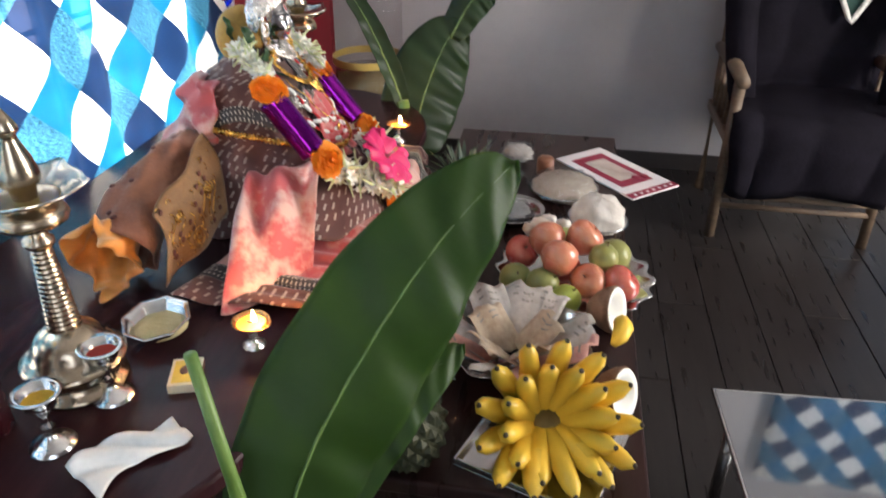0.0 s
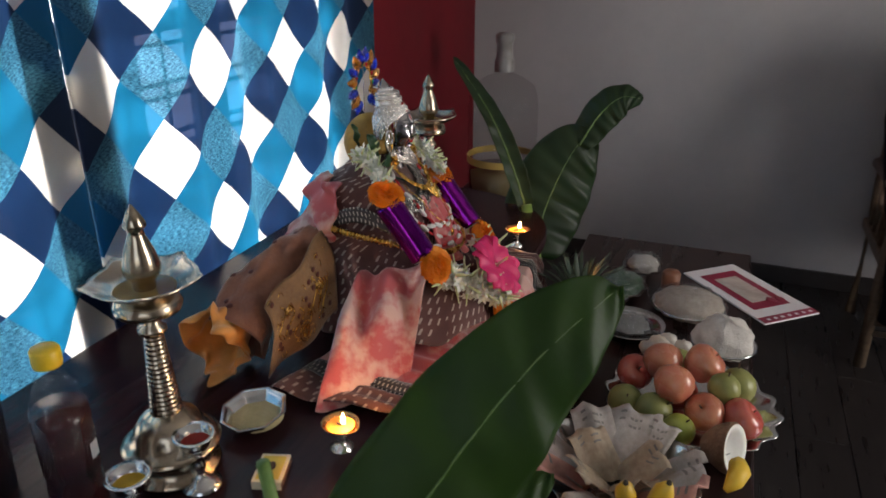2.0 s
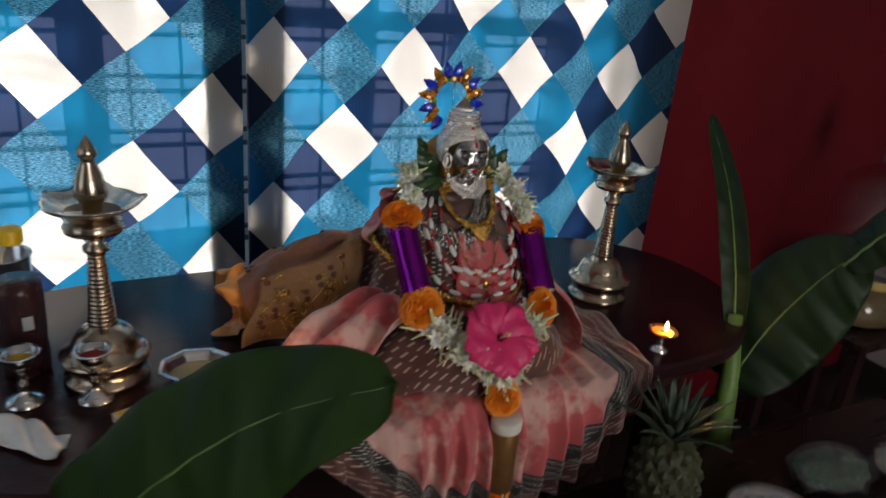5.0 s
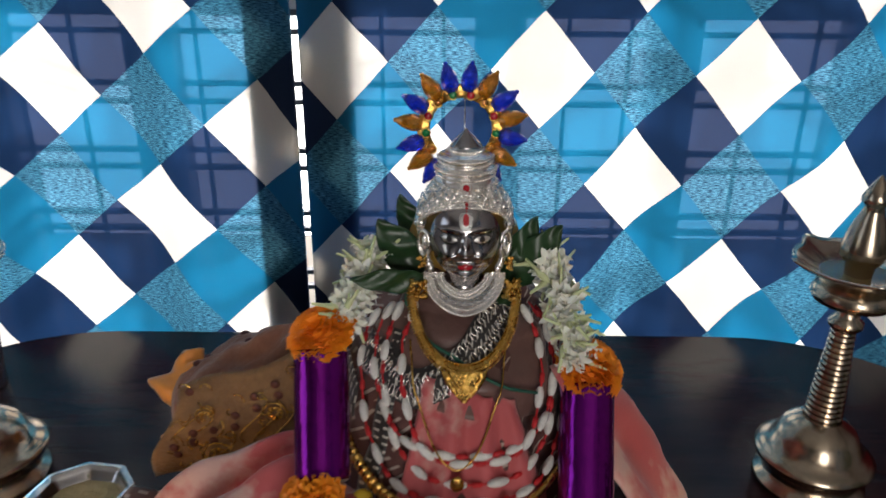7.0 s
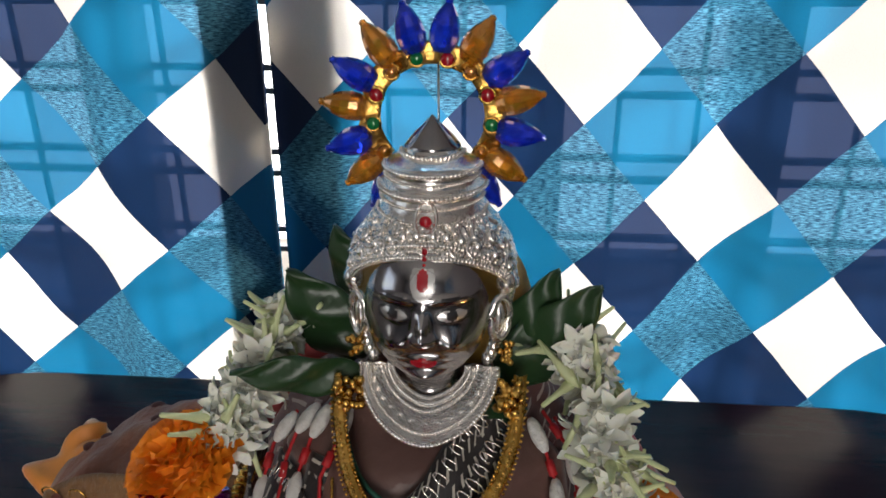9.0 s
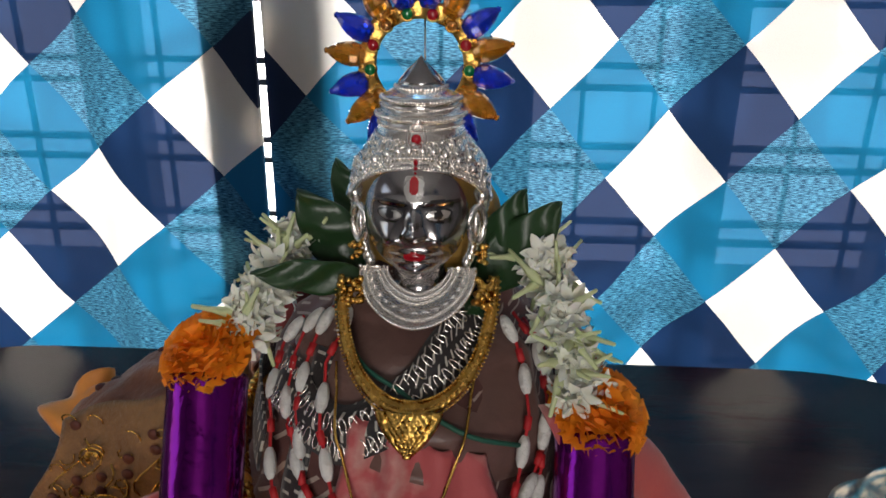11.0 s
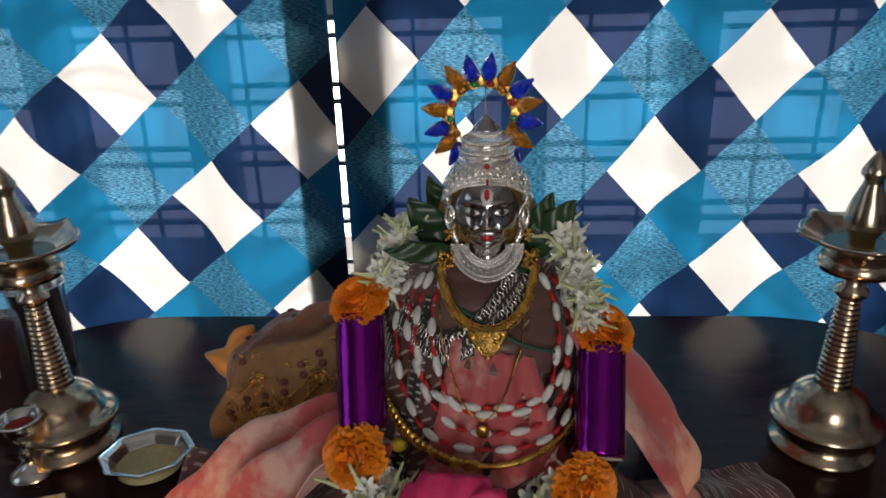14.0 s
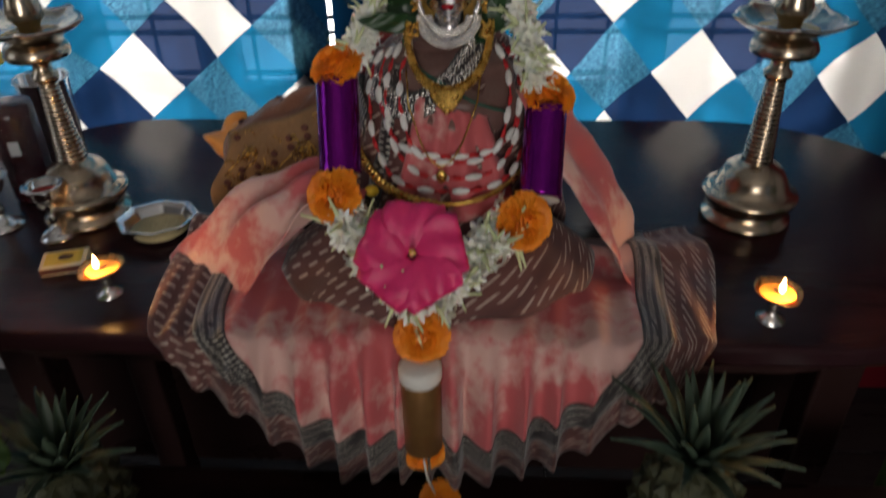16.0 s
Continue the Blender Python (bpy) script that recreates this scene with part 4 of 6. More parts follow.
    put(moved(blob(0.0027, 0.0020, 0.0026, 12, 8), Matrix.Translation(head(0, 1.1140, 0.0012))), 2)
    for dz in (1.1035, 1.1008, 1.0982):
        put(moved(blob(0.0013, 0.0012, 0.0014, 8, 5), Matrix.Translation(head(0.01, dz, 0.0010))), 2)
    # ears, jaw pieces and back plates
    for s in (-1, 1):
        put(tube([(X + s * (0.0322 + 0.0042 * math.cos(t)), 0.022 + 0.004 * math.cos(t), 1.0655 + 0.0105 * math.sin(t)) for t in [k * 0.3142 for k in range(20)]], 0.0019, 7, True), 0)
        put(moved(blob(0.0030, 0.0035, 0.0080, 10, 8), Matrix.Translation((X + s * 0.0315, 0.024, 1.0650))), 0)
        put(moved(blob(0.0048, 0.0050, 0.0062, 12, 8), Matrix.Translation((X + s * 0.0345, 0.026, 1.0815))), 0)
        for k in range(5):
            t = k / 6
            put(moved(blob(0.0036 - 0.0006 * t, 0.0040, 0.0048, 12, 8), Matrix.Translation((X + s * (0.0305 - 0.0080 * t ** 2), 0.0275 - 0.003 * t, 1.0545 - 0.0180 * t))), 0)

    def collar(u, v):
        a = radians(172) + radians(196) * u
        ridge = 0.00025 * math.sin(6.0 * math.pi * v) + (0.0006 * math.sin(190 * u) * math.sin(math.pi * (v - 0.25) / 0.5) if 0.25 < v < 0.75 else 0.0)
        return X + (0.0165 + 0.0160 * v) * math.cos(a), 0.012 - 0.022 * v * abs(math.sin(a)) + 0.010 * abs(math.cos(a)) ** 1.5 + ridge, 1.0385 + (0.0095 + 0.0115 * v) * math.sin(a) + ridge * 0.5

    put(sheet(collar, 170, 20), 0)
    for v, g, n in ((0.03, fine, 50), (0.16, bead, 50), (0.30, fine, 62), (0.76, fine, 84), (0.97, bead, 66)):
        row([Vector(collar(k / (n - 1), v)) + Vector((0, -0.0009, 0)) for k in range(n)], g)
    for k in range(15):
        c = Vector(collar(0.06 + 0.88 * k / 14, 0.53)) + Vector((0, -0.0010, 0))
        for q in range(5):
            b = -math.pi / 2 + (q - 2) * 0.5 + radians(204) * (k / 14 - 0.5)
            put(tube([c, c + Vector((0.0026 * math.cos(b), -0.0003, 0.0026 * math.sin(b)))], [0.0003, 0.0007], 5), 0)
    put(moved(lathe([(0.0160, 1.010), (0.0150, 1.022), (0.0152, 1.0285), (0.0143, 1.0300), (0.0143, 1.0340), (0.0152, 1.0355), (0.0148, 1.0460)], 28), Matrix.Translation((X, 0.0285, 0))), 1)
    V, F = joined(gs)
    ob = mesh_ob("statue", V, F, [SILVER, FACEM, REDP, EYEW, LINER], None, "", True, None, ids)
    return tagged(ob, "silver idol head with chased beaded crown and dark polished face", "statue")


statue()
tagged(mesh_ob("coconut", *moved(blob(0.048, 0.040, 0.046, 24, 16), Matrix.Translation((CX + 0.003, 0.074, 1.048))), HUSK), "turmeric-coated coconut behind the silver idol", "coconut")

# jewelled halo
halo = thing("halo", (CX - 0.001, 0.080, 1.1435), "gold ring halo with blue and amber drop beads", "halo ornament")


def ring_plate(u, v):
    a = radians(-42) + radians(264) * u
    r = 0.0255 + 0.0090 * v + (0.002 * abs(math.sin(11 * a)) if v > 0.5 else 0)
    return r * math.cos(a), 0.001 * math.sin(9 * a), r * math.sin(a)


thick(mesh_ob("ring", *sheet(ring_plate, 90, 4), GOLD, halo), 0.0016)


def drop():
    prof = [(0.0003, 0.0), (0.0045, 0.0006), (0.0068, 0.0045), (0.0073, 0.0085), (0.0066, 0.0130), (0.0050, 0.0175), (0.0028, 0.0212), (0.0018, 0.0225), (0.0018, 0.0240), (0.0004, 0.0248)]
    return lathe(prof, 12)


drop_v, drop_f = drop()
meshes = {}
for k, m in (("blue", BLUEG), ("amber", AMBERG)):
    o = mesh_ob("drop_bead", drop_v, drop_f, m, None, "", False)
    meshes[k] = o.data
    bpy.data.objects.remove(o)
for deg, c in zip([-52, -33, -9, 13, 35, 58.5, 81, 104, 126, 150, 172, 197, 218, 236], ["blue", "amber", "blue", "amber", "blue", "amber", "blue", "blue", "amber", "blue", "amber", "blue", "amber", "blue"]):
    o = new("drop_bead", meshes[c])
    o.parent = halo
    a = radians(deg)
    o.matrix_basis = Matrix.Translation((0.0312 * math.cos(a), -0.003, 0.0312 * math.sin(a))) @ Matrix.Rotation(math.pi / 2 - a, 4, "Y")
    tagged(o, c + " faceted drop bead")
for deg, m in zip([-35, -6, 23, 50, 75, 104, 131, 158, 186, 215], [AMBERG, GREENG, REDP, AMBERG, REDP, GREENG, AMBERG, REDP, GREENG, AMBERG]):
    a = radians(deg)
    t = Matrix.Translation((0.0290 * math.cos(a), -0.003, 0.0290 * math.sin(a)))
    mesh_ob("gem", *moved(blob(0.0035, 0.0024, 0.0035, 12, 6), t), m, halo)
    mesh_ob("gem_setting", *moved(tube([(0.0037 * math.cos(b), 0, 0.0037 * math.sin(b)) for b in [j * 0.5236 for j in range(12)]], 0.0008, 5, True), t), GOLD, halo)
mesh_ob("pin", *tube([(0.003, 0, 0.028), (0.003, 0.0, -0.045)], 0.0006, 6), STEEL, halo)


# mango leaves tucked round the coconut
def simple_leaf(name, base, tip, w, sag, material, label, cat, nrm=(0, -1, 0)):
    b, t = Vector(base), Vector(tip)
    d = t - b
    side = d.cross(Vector(nrm)).normalized()
    up = side.cross(d).normalized()

    def f(u, v):
        s = (u - 0.5) * 2
        wid = w * math.sin(math.pi * min(1.0, 0.06 + 0.94 * v)) ** 0.75 * (1 - 0.25 * v)
        p = b + d * v + side * (s * wid) + up * (-0.22 * wid * abs(s) + sag * math.sin(math.pi * v)) + up * 0.002 * math.sin(14 * v + 3 * s)
        return p

    o = mesh_ob(name, *sheet(f, 10, 18), material)
    thick(o, 0.0008)
    return tagged(o, label, cat, "mango leaves round the idol")


for b, t, w in (((-0.012, 0.040, 1.030), (-0.046, 0.040, 1.078), 0.019), ((-0.006, 0.022, 1.032), (-0.066, 0.006, 1.040), 0.012), ((0.056, 0.042, 1.022), (0.084, 0.044, 1.080), 0.015),
                ((0.058, 0.038, 1.018), (0.104, 0.040, 1.074), 0.019), ((-0.014, 0.070, 1.045), (-0.030, 0.075, 1.088), 0.012), ((0.04, 0.03, 1.015), (0.070, 0.015, 1.02), 0.010)):
    simple_leaf("mango_leaf", b, t, w, 0.004, MANGO, "dark green mango leaf tucked behind the silver idol", "leaf")


# ---- garlands and flowers ----
def jasmine_mesh():
    gs = []
    for k in range(6):
        a = k * math.pi / 3

        def f(u, v):
            s = (u - 0.5) * 2
            w = 0.0026 * math.sin(math.pi * (0.12 + 0.85 * v))
            r = 0.001 + 0.0095 * v
            return (r * math.cos(a) - s * w * math.sin(a), r * math.sin(a) + s * w * math.cos(a), 0.004 * math.sin(math.pi * 0.6 * v) + 0.0008 * s * s)
        gs.append(sheet(f, 2, 4))
    gs.append(tube([(0, 0, 0.001), (0, 0, -0.012)], [0.0016, 0.0009], 5))
    return joined(gs)


def bud_mesh():
    return lathe([(0.0002, 0.0), (0.0022, 0.004), (0.0026, 0.008), (0.0014, 0.014), (0.0010, 0.024), (0.0002, 0.0245)], 6)


JV, BV = jasmine_mesh(), bud_mesh()
jas_o, bud_o = mesh_ob("jasmine", *JV, JASM), mesh_ob("bud", *BV, BUD)
JAS, BUDM = jas_o.data, bud_o.data
bpy.data.objects.remove(jas_o), bpy.data.objects.remove(bud_o)


def garland(path, width, count, seed, label, out, buds=0.22, size=1.0):
    rnd = random.Random(seed)
    g = thing("jasmine_garland", (0, 0, 0), label, "garland")
    pts = [Vector(p) for p in path]
    mesh_ob("string", *tube(pts, 0.0022, 6), COTTON, g)
    for k in range(count):
        s = rnd.random() * (len(pts) - 1)
        i = min(int(s), len(pts) - 2)
        p = pts[i].lerp(pts[i + 1], s - i)
        v = Vector((rnd.gauss(0, 1), rnd.gauss(0, 1), rnd.gauss(0, 1))).normalized() + Vector(out) * 0.9
        v.normalize()
        p = p + v * width * rnd.uniform(0.35, 1.0)
        is_bud = rnd.random() < buds
        o = new("bud" if is_bud else "flower", BUDM if is_bud else JAS)
        o.parent = g
        q = (v + 0.5 * Vector((rnd.gauss(0, 1), rnd.gauss(0, 1), rnd.gauss(0, 1)))).to_track_quat("Z", "Y")
        sc = size * rnd.uniform(0.8, 1.25)
        o.matrix_basis = Matrix.LocRotScale(p, q, (sc, sc, sc))
    return g


garland([(-0.048, 0.055, 1.044), (-0.055, 0.040, 1.034), (-0.060, 0.022, 1.022), (-0.072, 0.004, 1.006)], 0.012, 130, 1, "white jasmine garland bunched over one shoulder", (-0.2, -0.7, 0.5))
garland([(0.092, 0.050, 1.042), (0.100, 0.035, 1.030), (0.106, 0.005, 1.008), (0.112, -0.012, 0.985)], 0.012, 140, 2, "white jasmine garland hanging from the other shoulder", (0.2, -0.8, 0.4))
garland([(-0.078, -0.085, 0.872), (-0.060, -0.115, 0.862), (-0.030, -0.145, 0.838), (0.0, -0.160, 0.812)], 0.021, 150, 3, "white jasmine string round the pink hibiscus", (0, -0.8, 0.5), 0.30, 1.1)
garland([(0.090, -0.085, 0.868), (0.070, -0.115, 0.858), (0.036, -0.145, 0.836), (0.006, -0.160, 0.812)], 0.021, 150, 4, "white jasmine string below the hibiscus", (0, -0.8, 0.5), 0.30, 1.1)


def marigold_mesh():
    """A dense ruffled head of many short crinkled petals."""
    rnd = random.Random(11)
    gs = [moved(blob(0.022, 0.022, 0.013, 14, 8), Matrix.Translation((0, 0, 0.0)))]
    n = 150
    for k in range(n):
        a = k * 2.39996
        q = math.sqrt((k + 0.5) / n)
        tilt = radians(84 - 66 * q + rnd.uniform(-12, 12))
        r0, z0 = 0.0205 * q, 0.0135 * math.sqrt(max(0.0, 1 - 0.9 * q * q)) - 0.003
        ln, ph = rnd.uniform(0.0080, 0.0110) * (1 - 0.25 * q), rnd.uniform(0, 6.28)

        def f(u, v):
            s = (u - 0.5) * 2
            w = 0.0046 * (0.45 + 0.75 * v)
            frill = 0.0017 * math.sin(5.5 * s + ph) * v * v
            r = r0 + ln * v * math.cos(tilt) - frill * math.sin(tilt)
            z = z0 + ln * v * math.sin(tilt) + frill * math.cos(tilt) - 0.0020 * v * v
            return r * math.cos(a) - s * w * math.sin(a), r * math.sin(a) + s * w * math.cos(a), z
        gs.append(sheet(f, 4, 3))
    return joined(gs)


mg = mesh_ob("marigold", *marigold_mesh(), MARIG)
MGD = mg.data
bpy.data.objects.remove(mg)


def marigold(p, facing, size, label):
    o = new("marigold")
    o.matrix_basis = Matrix.LocRotScale(Vector(p), Vector(facing).to_track_quat("Z", "Y"), (size, size, size * 1.1))
    head = new("petals", MGD)
    head.parent = o
    tagged(head, "dense ruffled orange petals", "", "", "stuff")
    return tagged(o, label, "flower", "marigold flowers")


marigold((-0.087, -0.006, 0.996), (-0.3, -0.4, 0.9), 1.08, "orange marigold set on the top of a purple tube")
marigold((0.124, -0.008, 0.968), (0.35, -0.4, 0.9), 1.12, "orange marigold resting on the top of a purple tube")
marigold((-0.086, -0.085, 0.893), (-0.35, -0.8, 0.45), 1.15, "orange marigold at the foot of a purple tube")
marigold((0.100, -0.100, 0.874), (0.4, -0.8, 0.35), 1.15, "orange marigold beside the lower jasmine string")
marigold((0.003, -0.172, 0.786), (0, -0.9, 0.45), 1.05, "orange marigold on top of the gilt tube")
marigold((0.000, -0.186, 0.640), (0, -1, 0.1), 0.95, "orange marigold below the gilt tube")
marigold((0.018, -0.200, 0.580), (0, -0.9, 0.4), 0.85, "small orange marigold hanging on a white thread")

# hibiscus
hib = thing("hibiscus", (-0.004, -0.160, 0.872), "large deep pink hibiscus on the lap", "flower")
hq = Vector((-0.05, -0.75, 0.66)).to_track_quat("Z", "Y").to_matrix().to_4x4()
for k in range(5):
    a = 2 * math.pi * k / 5 + 0.3

    def petal(u, v):
        s = (u - 0.5) * 2
        w = 0.033 * math.sin(math.pi * min(1, 0.08 + 0.60 * v)) ** 0.8 * (1 - 0.08 * s * s)
        r = 0.004 + 0.045 * v
        z = 0.012 * math.sin(1.9 * v) - 0.020 * v * v * 0.4 + 0.0035 * math.sin(7 * s + 3 * v + k) * v + 0.0015 * s
        return hq @ Vector((r * math.cos(a) - s * w * math.sin(a), r * math.sin(a) + s * w * math.cos(a), z))

    thick(mesh_ob("petal", *sheet(petal, 14, 12), HIBIS, hib), 0.0006)
mesh_ob("pistil", *moved(tube([(0, 0, 0), (0.001, 0, 0.012), (0.004, 0, 0.022)], [0.0022, 0.0018, 0.0012], 6), hq), mat("pistil", (0.85, 0.60, 0.45), 0.6), hib, "pale pink pistil")
for k in range(10):
    mesh_ob("anther", *moved(blob(0.0012, 0.0012, 0.0012, 6, 4), hq @ Matrix.Translation((0.003 + 0.002 * math.cos(k * 2.4), 0.002 * math.sin(k * 2.4), 0.016 + 0.0008 * k))), mat("anther_yellow", (0.85, 0.55, 0.10), 0.6) if k == 0 else bpy.data.materials["anther_yellow"], hib)


# purple foil tubes
def foil_tube(p0, p1, r, label):
    a, b = Vector(p0), Vector(p1)
    d = b - a
    o = thing("foil_tube", a, label, "tube ornament", "purple foil tubes")
    n = d.to_track_quat("Z", "Y").to_matrix().to_4x4()
    L = d.length
    prof = [(r - 0.0015, 0.002), (r, 0.0), (r + 0.0006, 0.003), (r, 0.010), (r, L * 0.5), (r, L - 0.010), (r + 0.0006, L - 0.003), (r, L), (r - 0.0015, L - 0.002), (r - 0.0020, L - 0.012)]
    mesh_ob("foil", *moved(lathe(prof, 32), n), PURPLE, o)
    mesh_ob("card_end", *moved(lathe([(r - 0.0014, L + 0.001), (r - 0.003, L + 0.002), (r - 0.004, L - 0.004), (0.0005, L - 0.005)], 28), n), CARDW, o, "white card rim")
    return o


foil_tube((-0.089, -0.010, 0.985), (-0.083, -0.066, 0.905), 0.0215, "shiny purple foil tube between two marigolds")
foil_tube((0.124, -0.014, 0.958), (0.118, -0.075, 0.885), 0.0215, "shiny purple foil tube under an orange marigold")
GILT = mat("gilt_brown_foil", (0.36, 0.20, 0.07), 0.35, 0.6, other=(0.22, 0.10, 0.04), scale=12)
gt = thing("gilt_tube", (0, 0, 0), "gilt brown tube with white cap before the pleated skirt", "tube ornament")
mesh_ob("tube", *moved(lathe([(0.018, 0.652), (0.020, 0.654), (0.020, 0.755), (0.019, 0.757)], 28), Matrix.Translation((0.002, -0.192, 0))), GILT, gt)
mesh_ob("cap", *moved(lathe([(0.0205, 0.750), (0.0215, 0.752), (0.0215, 0.764), (0.018, 0.767), (0.0005, 0.767)], 28), Matrix.Translation((0.002, -0.192, 0))), CARDW, gt, "white card cap")
mesh_ob("thread", *tube([(0.002, -0.205, 0.655), (0.006, -0.208, 0.62), (0.014, -0.205, 0.59)], 0.0012, 6), COTTON, gt)


# cotton bead strings
def bead_string(a0, z0, a1, z1, zb, out, seed, label):
    s = thing("cotton_bead_string", (0, 0, 0), label, "garland", "cotton bead strings")
    pts = []
    n = 60
    for k in range(n + 1):
        t = k / n
        a = a0 + (a1 - a0) * t
        z = (z0 * (1 - t) + z1 * t) - ((z0 + z1) / 2 - zb) * (1 - (2 * t - 1) ** 4) * 1.0
        pts.append(on_body(a, z, out + 0.002))
    mesh_ob("thread", *tube(pts, 0.0010, 5), REDTH, s)
    run, k = 0.0, 0
    white = blob(0.0038, 0.0038, 0.0095, 8, 6)
    red = lathe([(0.0006, -0.004), (0.0022, -0.0035), (0.0022, 0.0035), (0.0006, 0.004)], 7)
    for p, q in zip(pts, pts[1:]):
        run += (q - p).length
        if run > 0.0138:
            run = 0.0
            m = Matrix.LocRotScale((p + q) / 2, (q - p).to_track_quat("Z", "Y"), None)
            mesh_ob("cotton_bead" if k % 2 == 0 else "red_bead", *moved(white if k % 2 == 0 else red, m), COTTON if k % 2 == 0 else REDTH, s)
            k += 1
    return s


bead_string(-0.78, 1.012, 0.98, 1.008, 0.905, 0.008, 1, "white cotton and red thread bead string on the chest")
bead_string(-0.92, 1.008, 1.05, 1.004, 0.925, 0.008, 2, "white cotton and red thread bead string on the chest")
bead_string(-0.58, 1.014, 0.80, 1.010, 0.920, 0.010, 3, "white cotton and red thread bead string on the chest")
bead_string(-1.05, 1.002, 1.15, 0.998, 0.895, 0.009, 4, "white cotton and red thread bead string on the chest")

# gold necklace
neck = thing("gold_necklace", (0, 0, 0), "broad gold necklace with a pointed pendant and ear clusters", "necklace")
def neck_point(th, out=0.0):
    """Point on the hanging loop; th runs from one ear (0) to the other (pi)."""
    x = CX + 0.0025 + (0.0425 + out) * math.cos(th)
    z = 1.036 - (0.055 + out) * math.sin(th) ** 0.80
    y = -0.034 + 0.046 * max(0.0, (z - 0.978) / 0.058) ** 0.8 + 0.010 * math.cos(th) ** 4
    return Vector((x, y, z))


thick(mesh_ob("chain", *sheet(lambda u, v: neck_point(math.pi * u, (v - 0.5) * 0.0060) + Vector((0, -0.0016 * math.sin(math.pi * v), 0.0004 * math.sin(260 * u))), 160, 5), GOLD, neck, "broad braided gold band"), 0.0014)
bd = blob(0.00085, 0.00085, 0.00085, 6, 4)
for off in (0.0033, -0.0033, 0.0):
    mesh_ob("bead_edge", *joined([moved(bd, Matrix.Translation(neck_point(math.pi * (k + 0.5) / 92, off) + Vector((0, -0.0014, 0)))) for k in range(92)]), GOLD, neck)["kind"] = "stuff"


def plaque(u, v):
    s = (u - 0.5) * 2
    w = 0.0165 * (1 - v ** 1.7) + 0.0004
    relief = 0.0010 * math.sin(30 * s * (1 - 0.4 * v)) * math.sin(24 * v) if abs(s) < 0.8 else 0.0012
    return Vector((CX + 0.0025 + s * w, -0.0375 - 0.012 * v + 0.004 * s * s - relief, 0.9835 - 0.0185 * v))


thick(mesh_ob("pendant", *sheet(plaque, 30, 22), GOLD, neck, "leaf-shaped gold pendant"), 0.002)
mesh_ob("pendant_beads", *joined([moved(bd, Matrix.Translation(plaque(e, k / 15) + Vector((0, -0.001, 0)))) for e in (0.0, 1.0) for k in range(16)]), GOLD, neck)["kind"] = "stuff"
mesh_ob("pendant_boss", *moved(blob(0.0034, 0.0022, 0.0026, 10, 6), Matrix.Translation(plaque(0.55, 0.45) + Vector((0, -0.001, 0)))), GOLD, neck)
rndn = random.Random(5)
for s in (-1, 1):
    cl = [moved(blob(0.0022, 0.0022, 0.0022, 6, 4), Matrix.Translation((CX + 0.003 + s * (0.037 + rndn.uniform(-0.006, 0.006)), 0.012 + rndn.uniform(-0.004, 0.004), 1.030 + rndn.uniform(-0.008, 0.007)))) for k in range(34)]
    cl += [moved(blob(0.0018, 0.0018, 0.0018, 6, 4), Matrix.Translation((CX + 0.003 + s * (0.0345 + rndn.uniform(-0.003, 0.003)), 0.018, 1.050 + rndn.uniform(-0.005, 0.005)))) for k in range(12)]
    mesh_ob("ear_drop", *joined(cl), GOLD, neck, "cluster of tiny gold beads")["kind"] = "stuff"
ch = thing("gold_chain", (0, 0, 0), "thin gold chain with an oval pendant", "necklace")
cp = [on_body(-0.45 + 0.85 * k / 40, 0.995 - 0.078 * (1 - abs(k / 20 - 1) ** 1.6), 0.015) for k in range(41)]
mesh_ob("chain", *tube(cp, 0.0008, 5), GOLD, ch)
mesh_ob("pendant", *moved(blob(0.0055, 0.0022, 0.0070, 12, 8), Matrix.Translation(on_body(-0.02, 0.909, 0.017))), GOLD, ch)
belt = thing("gold_waist_chain", (0, 0, 0), "gold linked waist chain round the saree", "chain")
bp_ = []
for k in range(81):
    t = k / 80
    a = -2.1 + 3.6 * t
    bp_.append(on_body(a, 0.935 - 0.050 * math.exp(-((a - 0.0) / 1.1) ** 2), 0.016))
mesh_ob("cord", *tube(bp_, 0.0028, 8), GOLD, belt)
links = [moved(blob(0.0052, 0.0030, 0.0058, 8, 5), Matrix.Translation(p)) for p in bp_[:46]]
mesh_ob("link_strip", *joined(links), GOLD, belt, "row of flat shiny gold links")["kind"] = "stuff"
mesh_ob("yellow_tassel", *moved(blob(0.008, 0.006, 0.006, 10, 6), Matrix.Translation(on_body(-0.62, 0.885, 0.018))), mat("yellow_thread", (0.75, 0.50, 0.03), 0.7), belt, "yellow thread knot")
# ---- small things on the table ----
PASTE = mat("sandal_paste", (0.55, 0.45, 0.24), 0.8, other=(0.42, 0.33, 0.16), scale=40, bump=0.6, bscale=150)
dish = thing("octagonal_dish", (-0.358, 0.070, 0.75), "small eight-sided silver dish of sandal paste", "dish", rz=12)


def octo(u, v):
    a = 2 * math.pi * u
    k = math.cos(math.pi / 8) / math.cos((a % (math.pi / 4)) - math.pi / 8)
    prof = [(0.0, 0.002), (0.030, 0.002), (0.034, 0.006), (0.044, 0.020), (0.049, 0.021)]
    s = v * 4
    i = min(3, int(s))
    r = prof[i][0] + (prof[i + 1][0] - prof[i][0]) * (s - i)
    z = prof[i][1] + (prof[i + 1][1] - prof[i][1]) * (s - i)
    return r * k * math.cos(a) * 1.08, r * k * math.sin(a) * 0.92, z


o = mesh_ob("dish", *sheet(octo, 64, 12, True), STEEL, dish)
thick(o, 0.0014)
